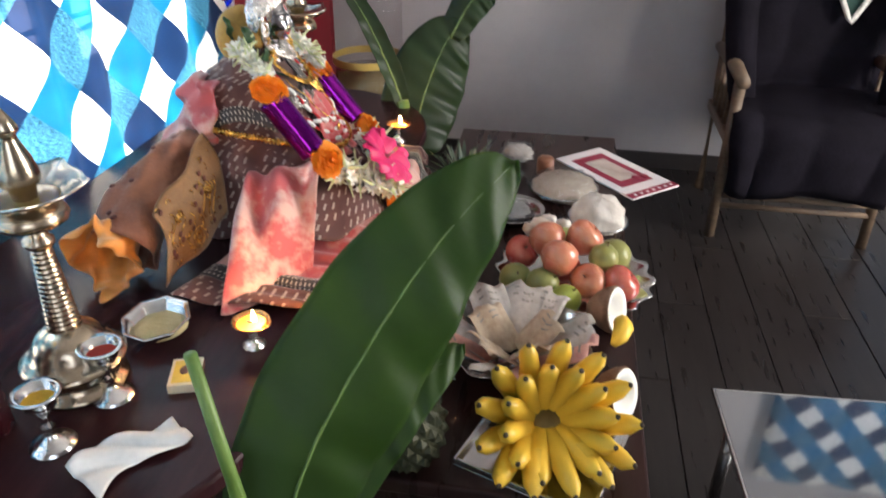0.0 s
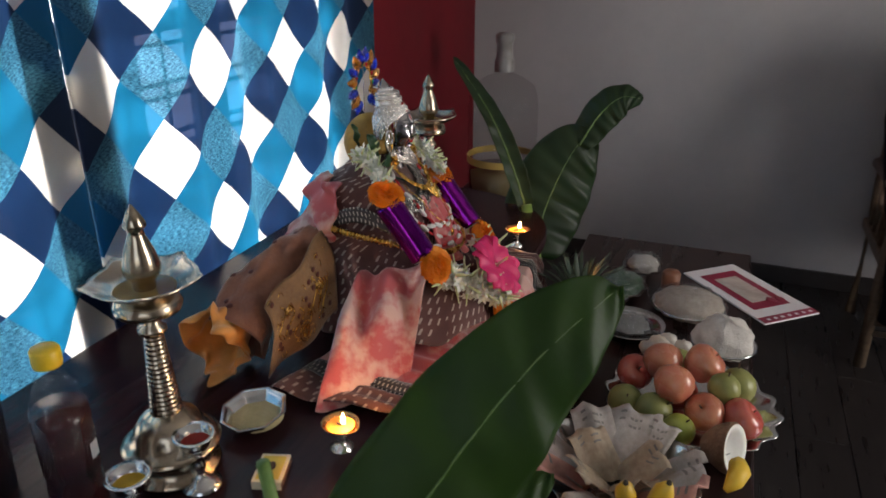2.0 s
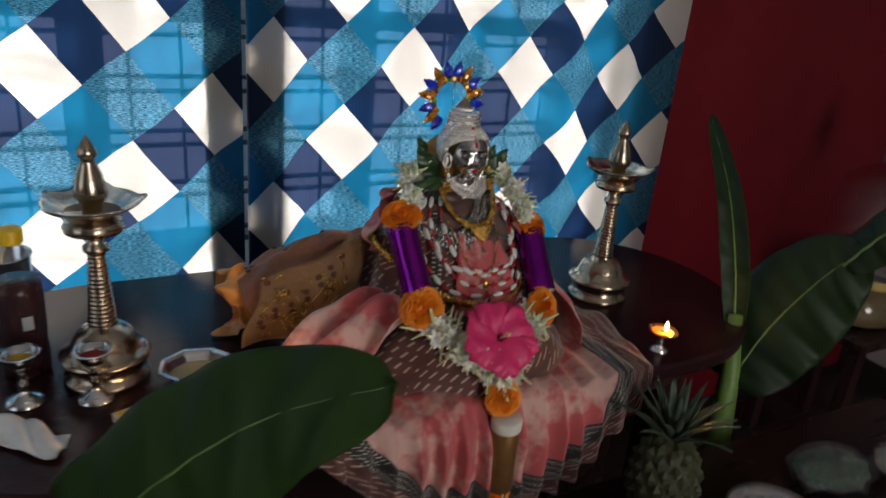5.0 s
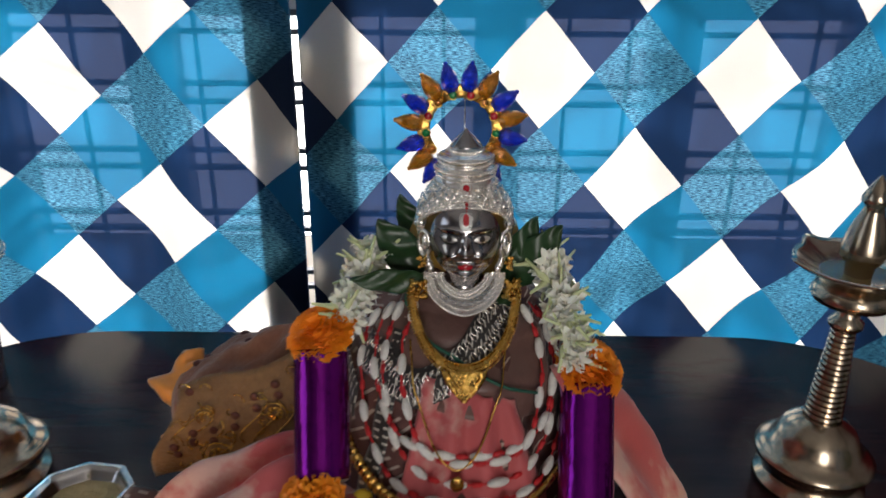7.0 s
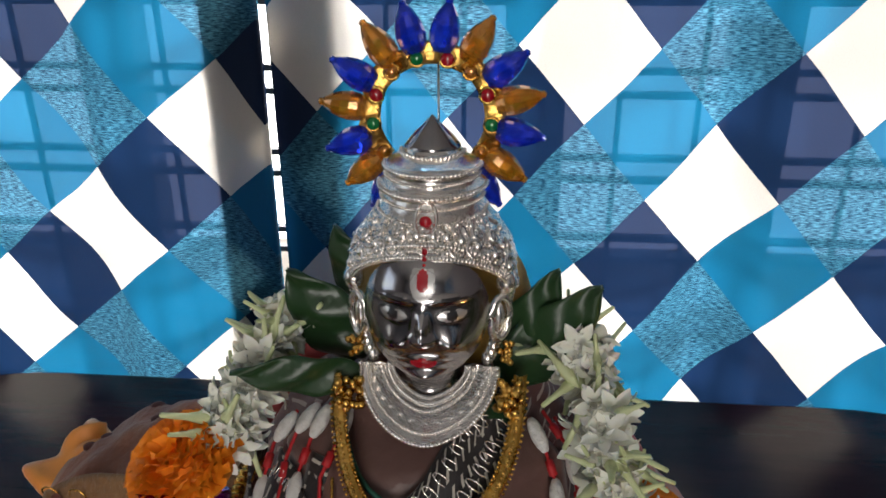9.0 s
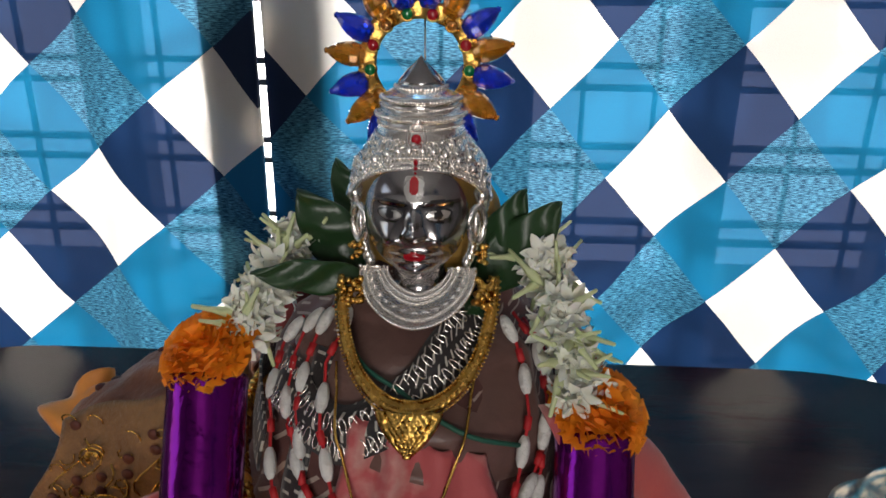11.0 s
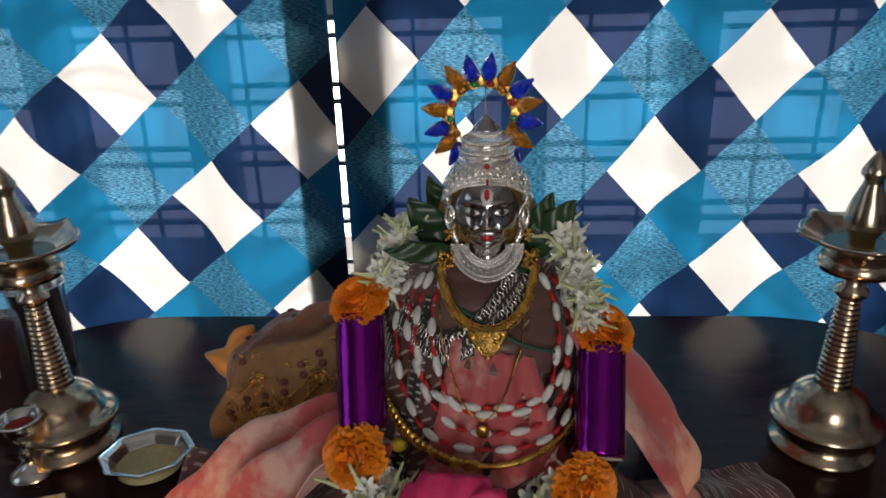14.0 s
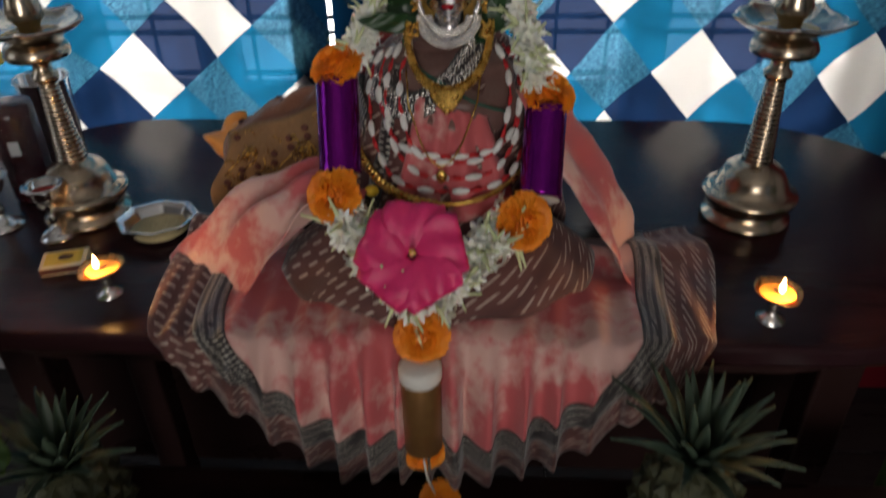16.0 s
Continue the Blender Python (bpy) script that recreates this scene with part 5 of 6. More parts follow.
mesh_ob("paste", *moved(lathe([(0.0005, 0.0105), (0.020, 0.0100), (0.0355, 0.0085), (0.036, 0.006)], 28), Matrix.Translation((0.002, -0.002, 0))), PASTE, dish, "dry yellowish sandal paste")


def stem_cup(loc, label, fill):
    c = thing("stem_cup", loc, label, "cup", "small silver stem cups")
    mesh_ob("foot", *lathe([(0.0005, 0.0), (0.024, 0.0), (0.0245, 0.003), (0.016, 0.008), (0.007, 0.014), (0.005, 0.022), (0.008, 0.027), (0.005, 0.032), (0.006, 0.046), (0.010, 0.050)], 28), STEEL, c)
    mesh_ob("cup", *lathe([(0.004, 0.048), (0.012, 0.052), (0.017, 0.060), (0.019, 0.070), (0.0245, 0.073), (0.0250, 0.0745), (0.0195, 0.074), (0.0160, 0.064), (0.010, 0.0575), (0.0005, 0.057)], 28), STEEL, c)
    mesh_ob("filling", *lathe([(0.0005, 0.0665), (0.008, 0.0660), (0.0160, 0.0645)], 20), fill, c, "dry powder in the cup")
    return c


KUM = mat("red_powder", (0.38, 0.03, 0.02), 0.9, scale=60, bump=0.5)
TUR = mat("turmeric_powder", (0.62, 0.36, 0.03), 0.9, scale=60, bump=0.5)
stem_cup((-0.571, 0.078, 0.75), "small silver stem cup of turmeric powder", TUR)
stem_cup((-0.487, 0.058, 0.75), "small silver stem cup of red powder beside the lamp", KUM)

mb = thing("matchbox", (-0.443, -0.012, 0.75), "small yellow and white matchbox lying flat", "matchbox", rz=18)
part("box", box(-0.026, -0.018, 0, 0.026, 0.018, 0.012, 0.0008), mat("matchbox_card", (0.78, 0.70, 0.50), 0.6, scale=50), mb)
part("label_print", box(-0.021, -0.014, 0.0121, 0.021, 0.014, 0.0126), mat("matchbox_print", (0.70, 0.55, 0.08), 0.5, scale=60), mb, "yellow printed panel")
mesh_ob("print_mark", *moved(blob(0.009, 0.006, 0.0012, 10, 4), Matrix.Translation((0.002, 0.001, 0.0127))), mat("dark_print", (0.08, 0.04, 0.03), 0.6), mb)
part("striking_strip", box(-0.0262, -0.0184, 0.002, 0.0262, -0.0181, 0.010), mat("striker", (0.10, 0.03, 0.02), 0.8), mb)


def tissue(u, v):
    x, y = (u - 0.5) * 0.11, (v - 0.5) * 0.055 * (1.15 - 0.5 * u)
    return x, y + 0.012 * math.sin(5 * u), 0.003 + 0.010 * abs(math.sin(7 * u + 4 * v)) * (0.4 + 0.6 * v) + wob(u * 5, v * 5, 3, 1, 0.008) ** 2


o = mesh_ob("paper_tissue", *sheet(tissue, 24, 14), mat("white_tissue", (0.80, 0.80, 0.78), 0.9, bump=0.3, bscale=80))
thick(o, 0.001, 1.0)
o.matrix_basis = pose(-0.572, -0.015, 0.7505, 0, 0, -28)
tagged(o, "crumpled white paper tissue on the table", "tissue")

# bottle
bot = thing("soft_drink_bottle", (-0.568, 0.162, 0.75), "clear plastic bottle of dark red drink, yellow cap", "bottle")
PET = film_plastic("clear_bottle_plastic", (0.85, 0.88, 0.9), 0.95)
mesh_ob("bottle", *lathe([(0.0005, 0.002), (0.026, 0.0), (0.031, 0.006), (0.031, 0.040), (0.029, 0.050), (0.031, 0.060), (0.031, 0.125), (0.030, 0.140), (0.022, 0.165), (0.0135, 0.182), (0.0125, 0.195)], 32), PET, bot)
DRINK = mat("dark_red_drink", (0.030, 0.004, 0.006), 0.25, spec=0.3, scale=6)
mesh_ob("drink", *lathe([(0.0005, 0.003), (0.025, 0.002), (0.0300, 0.007), (0.0300, 0.040), (0.0282, 0.050), (0.0300, 0.060), (0.0300, 0.125), (0.0292, 0.139), (0.0005, 0.140)], 32), DRINK, bot, "dark red liquid filling two thirds")
mesh_ob("cap", *lathe([(0.0145, 0.192), (0.0150, 0.194), (0.0150, 0.210), (0.0135, 0.2125), (0.0005, 0.213)], 28), mat("yellow_cap", (0.80, 0.52, 0.02), 0.4, scale=30), bot, "yellow screw cap")
mesh_ob("label_mark", *(lambda V, F: (V, [f for f in F if abs(f[0] % 24 - f[1] % 24) == 1]))(*lathe([(0.0314, 0.076), (0.0314, 0.082), (0.0314, 0.090), (0.0314, 0.096)], 24, -1.5, -1.05)), mat("label_white", (0.45, 0.44, 0.45), 0.5), bot, "pale printed label mark")
tum = thing("steel_tumbler", (-0.590, 0.285, 0.75), "plain dark steel tumbler behind the bottle", "tumbler")
mesh_ob("cup", *lathe([(0.0005, 0.0), (0.030, 0.0), (0.032, 0.003), (0.037, 0.125), (0.0392, 0.128), (0.0390, 0.130), (0.0362, 0.127), (0.031, 0.006), (0.0005, 0.005)], 36), STEEL, tum)

# ---- offerings on the low table ----
PINEB = mat("pineapple_skin", (0.055, 0.055, 0.022), 0.6, other=(0.025, 0.032, 0.012), scale=40, bump=0.5, bscale=200)
PINEC = mat("pineapple_crown", (0.060, 0.090, 0.058), 0.55, other=(0.035, 0.058, 0.034), scale=30, bump=0.1)


def pineapple(loc, h, r, crown, label, seed):
    p = thing("pineapple", loc, label, "pineapple", "pineapples")
    rnd = random.Random(seed)
    gs = [moved(blob(r, r, h / 2, 24, 14), Matrix.Translation((0, 0, h / 2)))]
    scale_g = ([(0.011, 0, 0), (0, 0.009, 0), (-0.011, 0, 0), (0, -0.009, 0), (0, 0.001, 0.0065)], [(0, 1, 4), (1, 2, 4), (2, 3, 4), (3, 0, 4)])
    n = 120
    for k in range(n):
        z = -0.92 + 1.84 * (k + 0.5) / n
        a = k * 2.39996
        c = math.sqrt(max(0.02, 1 - z * z))
        v = Vector((c * math.cos(a), c * math.sin(a), z))
        pos = Vector((v.x * r, v.y * r, h / 2 + v.z * h / 2))
        nr = Vector((v.x / r, v.y / r, v.z / (h / 2))).normalized()
        gs.append(moved(scale_g, Matrix.LocRotScale(pos, nr.to_track_quat("Z", "X"), None)))
    mesh_ob("scaly_fruit", *joined(gs), PINEB, p, "knobbly dark green skin", False)["kind"] = "stuff"
    cg = []
    for k in range(34):
        a = k * 2.39996
        lv = k / 34
        ln = crown * (1.0 - 0.35 * abs(lv - 0.45)) * rnd.uniform(0.8, 1.1)
        out = 0.85 - 0.70 * lv

        def f(u, v):
            s = (u - 0.5) * 2
            w = 0.0085 * (1 - v) ** 0.7
            rr = 0.012 + ln * out * v + 0.010 * out * v * v
            zz = h - 0.006 + ln * (1 - 0.35 * out) * v - 0.35 * ln * out * v * v + 0.003 * abs(s) + 0.02 * lv
            return rr * math.cos(a) - s * w * math.sin(a), rr * math.sin(a) + s * w * math.cos(a), zz
        cg.append(sheet(f, 2, 6))
    o = mesh_ob("crown", *joined(cg), PINEC, p, "grey-green spiky leaf crown")
    thick(o, 0.0012)
    return p


pineapple((0.262, -0.250, 0.56), 0.150, 0.052, 0.105, "upright pineapple with a spiky grey-green crown", 1)
pineapple((-0.345, -0.262, 0.56), 0.130, 0.052, 0.078, "small dark green pineapple by the banana leaf", 2)

# money bowl
bowl = thing("money_bowl", (-0.105, -0.388, 0.56), "fluted silver bowl holding folded banknotes", "bowl")


def flute(u, v):
    a = 2 * math.pi * u
    r = 0.035 + 0.090 * v ** 0.8 + 0.0045 * math.cos(14 * a) * v
    return r * math.cos(a), r * math.sin(a), 0.004 + 0.056 * v ** 1.5


thick(mesh_ob("bowl", *sheet(flute, 112, 12, True), STEEL, bowl), 0.0014)
mesh_ob("foot", *lathe([(0.0005, 0.004), (0.036, 0.004), (0.038, 0.0), (0.040, 0.0)], 28), STEEL, bowl)
NOTE_M = [mat("banknote_grey", (0.46, 0.41, 0.38), 0.75, other=(0.33, 0.30, 0.26), scale=90, bump=0.1), mat("banknote_pink", (0.56, 0.30, 0.24), 0.75, other=(0.42, 0.20, 0.17), scale=90, bump=0.1),
          mat("banknote_brown", (0.44, 0.36, 0.26), 0.75, other=(0.30, 0.22, 0.16), scale=90, bump=0.1)]
INK = mat("banknote_ink", (0.24, 0.22, 0.20), 0.8)
rnd = random.Random(21)
for k in range(13):
    a = 2 * math.pi * k / 13 + rnd.uniform(-0.1, 0.1)
    inner = k % 3 == 2
    r0, r1 = (0.010, 0.074) if inner else (0.040, 0.130)
    ht = 0.062 if inner else 0.062
    wd = rnd.uniform(0.031, 0.038)

    def nf(u, v, off=0.0):
        s = (u - 0.5) * 2
        r = r0 + (r1 - r0) * v - 0.012 * (1 - abs(s)) * (-1 if u > 0.5 else 1) * 0.6 + off
        z = 0.018 + ht * v + 0.004 * math.sin(5 * s + k) - (0.010 * abs(s) if v > 0.99 else 0)
        return r * math.cos(a) - s * wd * math.sin(a), r * math.sin(a) + s * wd * math.cos(a), z

    note = mesh_ob("banknote", *sheet(nf, 8, 8), NOTE_M[1 if k in (4, 7, 9) else (2 if inner else 0)])
    thick(note, 0.0006)
    note.matrix_basis = pose(-0.105, -0.388, 0.56)
    tagged(note, "folded worn banknote fanned out in the silver bowl", "banknote", "banknotes in the bowl")
    for b in range(2):
        bar = mesh_ob("printed_bar", *sheet(lambda u, v: nf(0.25 + 0.5 * u, 0.72 + 0.12 * b + 0.04 * v, -0.0016), 6, 1), INK, note)

# fruit plate
plate = thing("fruit_plate", (0.165, -0.485, 0.56), "large scalloped steel plate under the fruit", "plate")


def scallop(u, v):
    a = 2 * math.pi * u
    r = 0.150 * v + (0.006 * math.cos(16 * a) if v > 0.85 else 0)
    z = 0.003 + 0.020 * max(0.0, (v - 0.70) / 0.30) ** 1.4 + (0.002 * math.cos(16 * a) if v > 0.9 else 0)
    return r * math.cos(a), r * math.sin(a), z


thick(mesh_ob("plate", *sheet(scallop, 128, 16, True), STEEL, plate), 0.0015)
APPLE = mat("apple_skin", (0.46, 0.10, 0.065), 0.28, other=(0.50, 0.24, 0.13), scale=16, coat=0.2, per=0.3)
APPLER = mat("red_apple_skin", (0.45, 0.04, 0.045), 0.26, other=(0.52, 0.16, 0.10), scale=16, coat=0.3, per=0.2)
GUAVA = mat("guava_skin", (0.29, 0.28, 0.085), 0.4, other=(0.20, 0.21, 0.06), scale=18, bump=0.2, per=0.25)
LIME = mat("lime_skin", (0.38, 0.40, 0.07), 0.35, other=(0.28, 0.32, 0.05), scale=30, bump=0.3, bscale=300)
STEMB = mat("fruit_stem", (0.10, 0.06, 0.03), 0.8)


def fruit(kind, loc, r, material, label, seed):
    rnd = random.Random(seed)
    f = thing(kind, loc, label, kind, kind + "s on the plate")
    rot = Matrix.Rotation(rnd.uniform(0, 6.28), 4, "Z") @ Matrix.Rotation(rnd.uniform(-0.9, 0.9), 4, "X") @ Matrix.Rotation(rnd.uniform(-0.9, 0.9), 4, "Y")
    if kind == "apple":
        prof = [(0.0003, -0.74), (0.18, -0.80), (0.38, -0.84), (0.66, -0.66), (0.92, -0.20), (1.0, 0.15), (0.92, 0.52), (0.66, 0.78), (0.36, 0.84), (0.16, 0.74), (0.0003, 0.58)]
    else:
        prof = [(0.0003, -1.0), (0.35, -0.94), (0.72, -0.70), (0.96, -0.25), (1.0, 0.1), (0.86, 0.55), (0.52, 0.88), (0.18, 1.02), (0.0003, 1.0)]
    g = lathe([(a * r, b * r) for a, b in prof], 24)
    mesh_ob("skin", *moved(g, rot), material, f)
    top = 0.58 if kind == "apple" else 0.98
    mesh_ob("stem", *moved(tube([(0, 0, top * r), (0.001, 0.001, top * r + 0.35 * r)], 0.0014, 6), rot), STEMB, f)
    return f


for i, (p, r, m, k, l) in enumerate((((0.185, -0.428, 0.640), 0.036, APPLE, "apple", "pale red apple stacked on other fruit"), ((0.200, -0.497, 0.642), 0.037, APPLE, "apple", "pink and yellow apple stacked on other fruit"),
                                  ((0.103, -0.452, 0.648), 0.035, APPLE, "apple", "pale pink apple on top of the heap"), ((0.194, -0.378, 0.602), 0.034, APPLER, "apple", "red apple at the side of the plate"),
                                  ((0.100, -0.510, 0.605), 0.034, APPLE, "apple", "pinkish apple low in the heap"), ((0.108, -0.566, 0.600), 0.037, APPLER, "apple", "shiny red apple near the plate rim"),
                                  ((0.215, -0.560, 0.600), 0.034, GUAVA, "guava", "yellow-green guava near the plate rim"), ((0.145, -0.535, 0.633), 0.028, GUAVA, "guava", "small yellow-green guava between apples"),
                                  ((0.082, -0.425, 0.600), 0.033, GUAVA, "guava", "green guava beside the lime"), ((0.100, -0.375, 0.598), 0.031, GUAVA, "guava", "green guava at the plate edge"),
                                  ((0.048, -0.470, 0.596), 0.028, LIME, "lime", "bright yellow-green lime at the front of the heap"), ((0.160, -0.460, 0.598), 0.035, APPLER, "apple", "red apple under the heap"),
                                  ((0.255, -0.455, 0.598), 0.033, GUAVA, "guava", "yellow-green guava behind the apples"))):
    fruit(k, p, r, m, l, 40 + i)

# split coconuts
SHELLB = mat("coconut_shell", (0.20, 0.10, 0.055), 0.85, other=(0.11, 0.055, 0.03), scale=30, bump=0.8, bscale=160)
FLESH = mat("coconut_flesh", (0.82, 0.81, 0.76), 0.5, other=(0.74, 0.72, 0.66), scale=30, sub=0.2)


def half_coconut(loc, face, r, label):
    c = thing("half_coconut", loc, label, "coconut", "split coconuts")
    q = Vector(face).to_track_quat("Z", "Y").to_matrix().to_4x4()
    out = [(0.0005, -1.25 * r), (0.35 * r, -1.12 * r), (0.70 * r, -0.75 * r), (0.94 * r, -0.30 * r), (r, 0.0), (0.93 * r, 0.004)]
    mesh_ob("shell", *moved(lathe(out, 28), q), SHELLB, c, "rough brown shell")
    mesh_ob("flesh", *moved(lathe([(0.94 * r, 0.003), (0.90 * r, 0.005), (0.70 * r, 0.002), (0.55 * r, -0.20 * r), (0.30 * r, -0.45 * r), (0.0005, -0.52 * r)], 28), q), FLESH, c, "white coconut flesh")
    return c


half_coconut((0.020, -0.556, 0.603), (-0.38, -0.88, 0.28), 0.043, "half coconut, white flesh turned outwards")
half_coconut((-0.200, -0.560, 0.600), (-0.45, -0.85, 0.35), 0.042, "half coconut leaning by the bananas")
half_coconut((-0.175, -0.480, 0.600), (0.6, 0.4, 0.5), 0.040, "half coconut, shell side up, by the banknote bowl")

# bananas
BANA = mat("banana_skin", (0.78, 0.50, 0.045), 0.45, other=(0.66, 0.42, 0.04), scale=14, bump=0.1, per=0.2)
BTIP = mat("banana_tip", (0.05, 0.035, 0.02), 0.8)
btray = thing("banana_tray", (-0.290, -0.452, 0.56), "rectangular silver tray under the bananas", "tray", rz=-20)
part("tray", box(-0.095, -0.10, 0.0, 0.095, 0.10, 0.004, 0.0015), STEEL, btray)
for a in ((-0.095, -0.10, 0.095, -0.095), (-0.095, 0.095, 0.095, 0.10), (-0.095, -0.095, -0.090, 0.095), (0.090, -0.095, 0.095, 0.095)):
    part("rim", box(a[0], a[1], 0.004, a[2], a[3], 0.014, 0.001), STEEL, btray)
bunch = thing("banana_bunch", (-0.280, -0.450, 0.598), "hand of short ripe yellow bananas with dark tips", "bananas")
tilt = Matrix.Rotation(radians(-48), 4, "Y") @ Matrix.Rotation(radians(14), 4, "X")
mesh_ob("crown", *moved(blob(0.022, 0.022, 0.014, 12, 6), tilt), mat("banana_crown", (0.16, 0.11, 0.03), 0.8, scale=40, bump=0.5), bunch, "dark cut stalk in the middle")
for row, (n, ln, lift, r0) in enumerate(((13, 0.118, 0.42, 0.022), (12, 0.092, 0.95, 0.018))):
    for k in range(n):
        a = 2 * math.pi * (k + 0.5 * row) / n
        pts, rad = [], []
        for j in range(9):
            t = j / 8
            rr = r0 + ln * (t * math.cos(lift * 0.6) - 0.20 * t * t)
            zz = ln * (t * math.sin(lift) * 0.75 + 0.40 * t * t) - 0.012
            pts.append(tilt @ Vector((rr * math.cos(a), rr * math.sin(a), zz)))
            rad.append(0.0125 * (0.45 + 0.9 * math.sin(math.pi * min(1, 0.12 + 0.80 * t)) ** 0.6) * (0.45 if j == 8 else 1))
        if min(p.z for p in pts) < -0.020:
            pts = [Vector((p.x, p.y, max(p.z, -0.008))) for p in pts]
        b = mesh_ob("banana", *tube(pts, rad, 6), BANA, bunch)
        mesh_ob("tip", *moved(blob(0.0042, 0.0042, 0.0042, 6, 4), Matrix.Translation(pts[-1])), BTIP, b)
single = thing("banana", (0, 0, 0), "single short yellow banana by a coconut half", "banana")
mesh_ob("skin", *tube([(-0.115, -0.545, 0.625), (-0.10, -0.556, 0.634), (-0.08, -0.562, 0.637), (-0.06, -0.560, 0.632), (-0.045, -0.552, 0.622)], [0.005, 0.014, 0.016, 0.014, 0.005], 8), BANA, single)

# plates and packets behind the fruit
sp = thing("steel_plate", (0.425, -0.340, 0.56), "round shiny steel plate with clear wrapped sweets", "plate")
mesh_ob("plate", *lathe([(0.0005, 0.003), (0.060, 0.002), (0.066, 0.006), (0.074, 0.022), (0.077, 0.023), (0.075, 0.025), (0.066, 0.009), (0.0005, 0.006)], 40), STEEL, sp)
WRAP = film_plastic("clear_wrap", (0.55, 0.57, 0.58), 0.72)


def packet(name, loc, sx, sy, sz, material, label, cat, seed, inner=None, inner_label=""):
    p = thing(name, loc, label, cat)

    def f(a, b):
        return 1 + 0.14 * noise.noise(Vector((math.cos(a) * 2 + seed, math.sin(a) * 2, b * 2))) + 0.07 * math.sin(9 * a + 5 * b + seed)
    mesh_ob("wrapping", *moved(blob(sx, sy, sz, 40, 22, f), Matrix.Translation((0, 0, sz * 0.9))), material, p)
    if inner:
        mesh_ob("contents", *moved(blob(sx * 0.84, sy * 0.84, sz * 0.72, 30, 16, f), Matrix.Translation((0, 0, sz * 0.84))), inner, p, inner_label)
    return p


BETEL = mat("betel_leaves", (0.030, 0.095, 0.035), 0.45, other=(0.015, 0.05, 0.02), scale=30, bump=0.5, bscale=80)
packet("betel_packet", (0.615, -0.295, 0.56), 0.085, 0.060, 0.028, WRAP, "clear plastic packet of green betel leaves", "packet", 3, BETEL, "dark green betel leaves")
packet("sweets_packet", (0.425, -0.340, 0.568), 0.050, 0.050, 0.014, WRAP, "clear wrapped sweets on the steel plate", "packet", 5, mat("grey_sweets", (0.35, 0.34, 0.33), 0.4, 0.3, scale=50, bump=0.6), "greyish wrapped sweets")
puff = thing("snack_bowl", (0.575, -0.455, 0.56), "shallow dish of pale puffed snack in clear wrap", "bowl")
mesh_ob("dish", *lathe([(0.0005, 0.002), (0.050, 0.0), (0.080, 0.016), (0.086, 0.018), (0.080, 0.020), (0.050, 0.004), (0.0005, 0.005)], 36), STEEL, puff)
mesh_ob("snack", *moved(blob(0.076, 0.076, 0.028, 36, 16, lambda a, b: 1 + 0.10 * math.sin(7 * a) * math.cos(9 * b)), Matrix.Translation((0, 0, 0.018))), mat("puffed_snack", (0.52, 0.44, 0.36), 0.8, other=(0.36, 0.29, 0.23), scale=60, bump=0.9, bscale=120), puff, "pale brown puffed snack")
mesh_ob("wrap", *moved(blob(0.082, 0.082, 0.036, 40, 18, lambda a, b: 1 + 0.05 * math.sin(11 * a + 4 * b)), Matrix.Translation((0, 0, 0.020))), WRAP, puff, "clear plastic wrap")
jar = thing("kumkum_jar", (0.685, -0.405, 0.56), "small brown jar in clear wrap by the snack dish", "jar")
mesh_ob("jar", *lathe([(0.0005, 0.0), (0.020, 0.0), (0.022, 0.004), (0.022, 0.040), (0.018, 0.046), (0.0005, 0.047)], 24), mat("brown_jar", (0.22, 0.09, 0.05), 0.4), jar)
packet("wrapped_packet", (0.755, -0.330, 0.56), 0.055, 0.045, 0.028, WRAP, "crumpled clear plastic wrapped packet", "packet", 8, mat("pale_contents", (0.45, 0.42, 0.38), 0.7, scale=50, bump=0.6), "pale contents")
rice = thing("rice_plate", (0.425, -0.535, 0.56), "steel plate piled with white puffed rice", "plate")
mesh_ob("plate", *lathe([(0.0005, 0.002), (0.045, 0.0), (0.064, 0.012), (0.069, 0.013), (0.064, 0.015), (0.045, 0.004), (0.0005, 0.004)], 36), STEEL, rice)
mesh_ob("rice", *moved(blob(0.063, 0.060, 0.046, 40, 20, lambda a, b: 1 + 0.09 * math.sin(5 * a + 3 * b) * math.cos(4 * b) + 0.03 * math.sin(17 * a)), Matrix.Translation((0, 0, 0.022))), mat("white_rice", (0.66, 0.62, 0.57), 0.9, other=(0.55, 0.50, 0.45), scale=60, bump=0.8, bscale=260), rice, "lumpy white heap")
flw = thing("white_flower_cluster", (0.335, -0.425, 0.585), "cluster of pale white blossoms by the fruit", "flower")
rnd = random.Random(3)
for k in range(9):
    mesh_ob("blossom", *moved(blob(0.018, 0.018, 0.013, 12, 8, lambda a, b: 1 + 0.16 * math.cos(5 * a)), Matrix.Translation((rnd.uniform(-0.03, 0.03), rnd.uniform(-0.035, 0.035), rnd.uniform(-0.010, 0.022)))), bpy.data.materials["white_rice"], flw)

# booklet
bk = thing("booklet", (0.722, -0.585, 0.5605), "white booklet with a maroon printed cover, lying flat", "booklet", rz=41)
PAPER = mat("white_paper", (0.74, 0.71, 0.71), 0.5, other=(0.68, 0.65, 0.65), scale=10)
MAR = mat("maroon_print", (0.30, 0.015, 0.05), 0.5, other=(0.22, 0.01, 0.035), scale=20)
part("cover", box(-0.145, -0.078, 0, 0.145, 0.078, 0.005, 0.001), PAPER, bk)
part("picture", box(-0.085, -0.050, 0.0052, 0.110, 0.055, 0.0057), MAR, bk, "maroon picture panel")
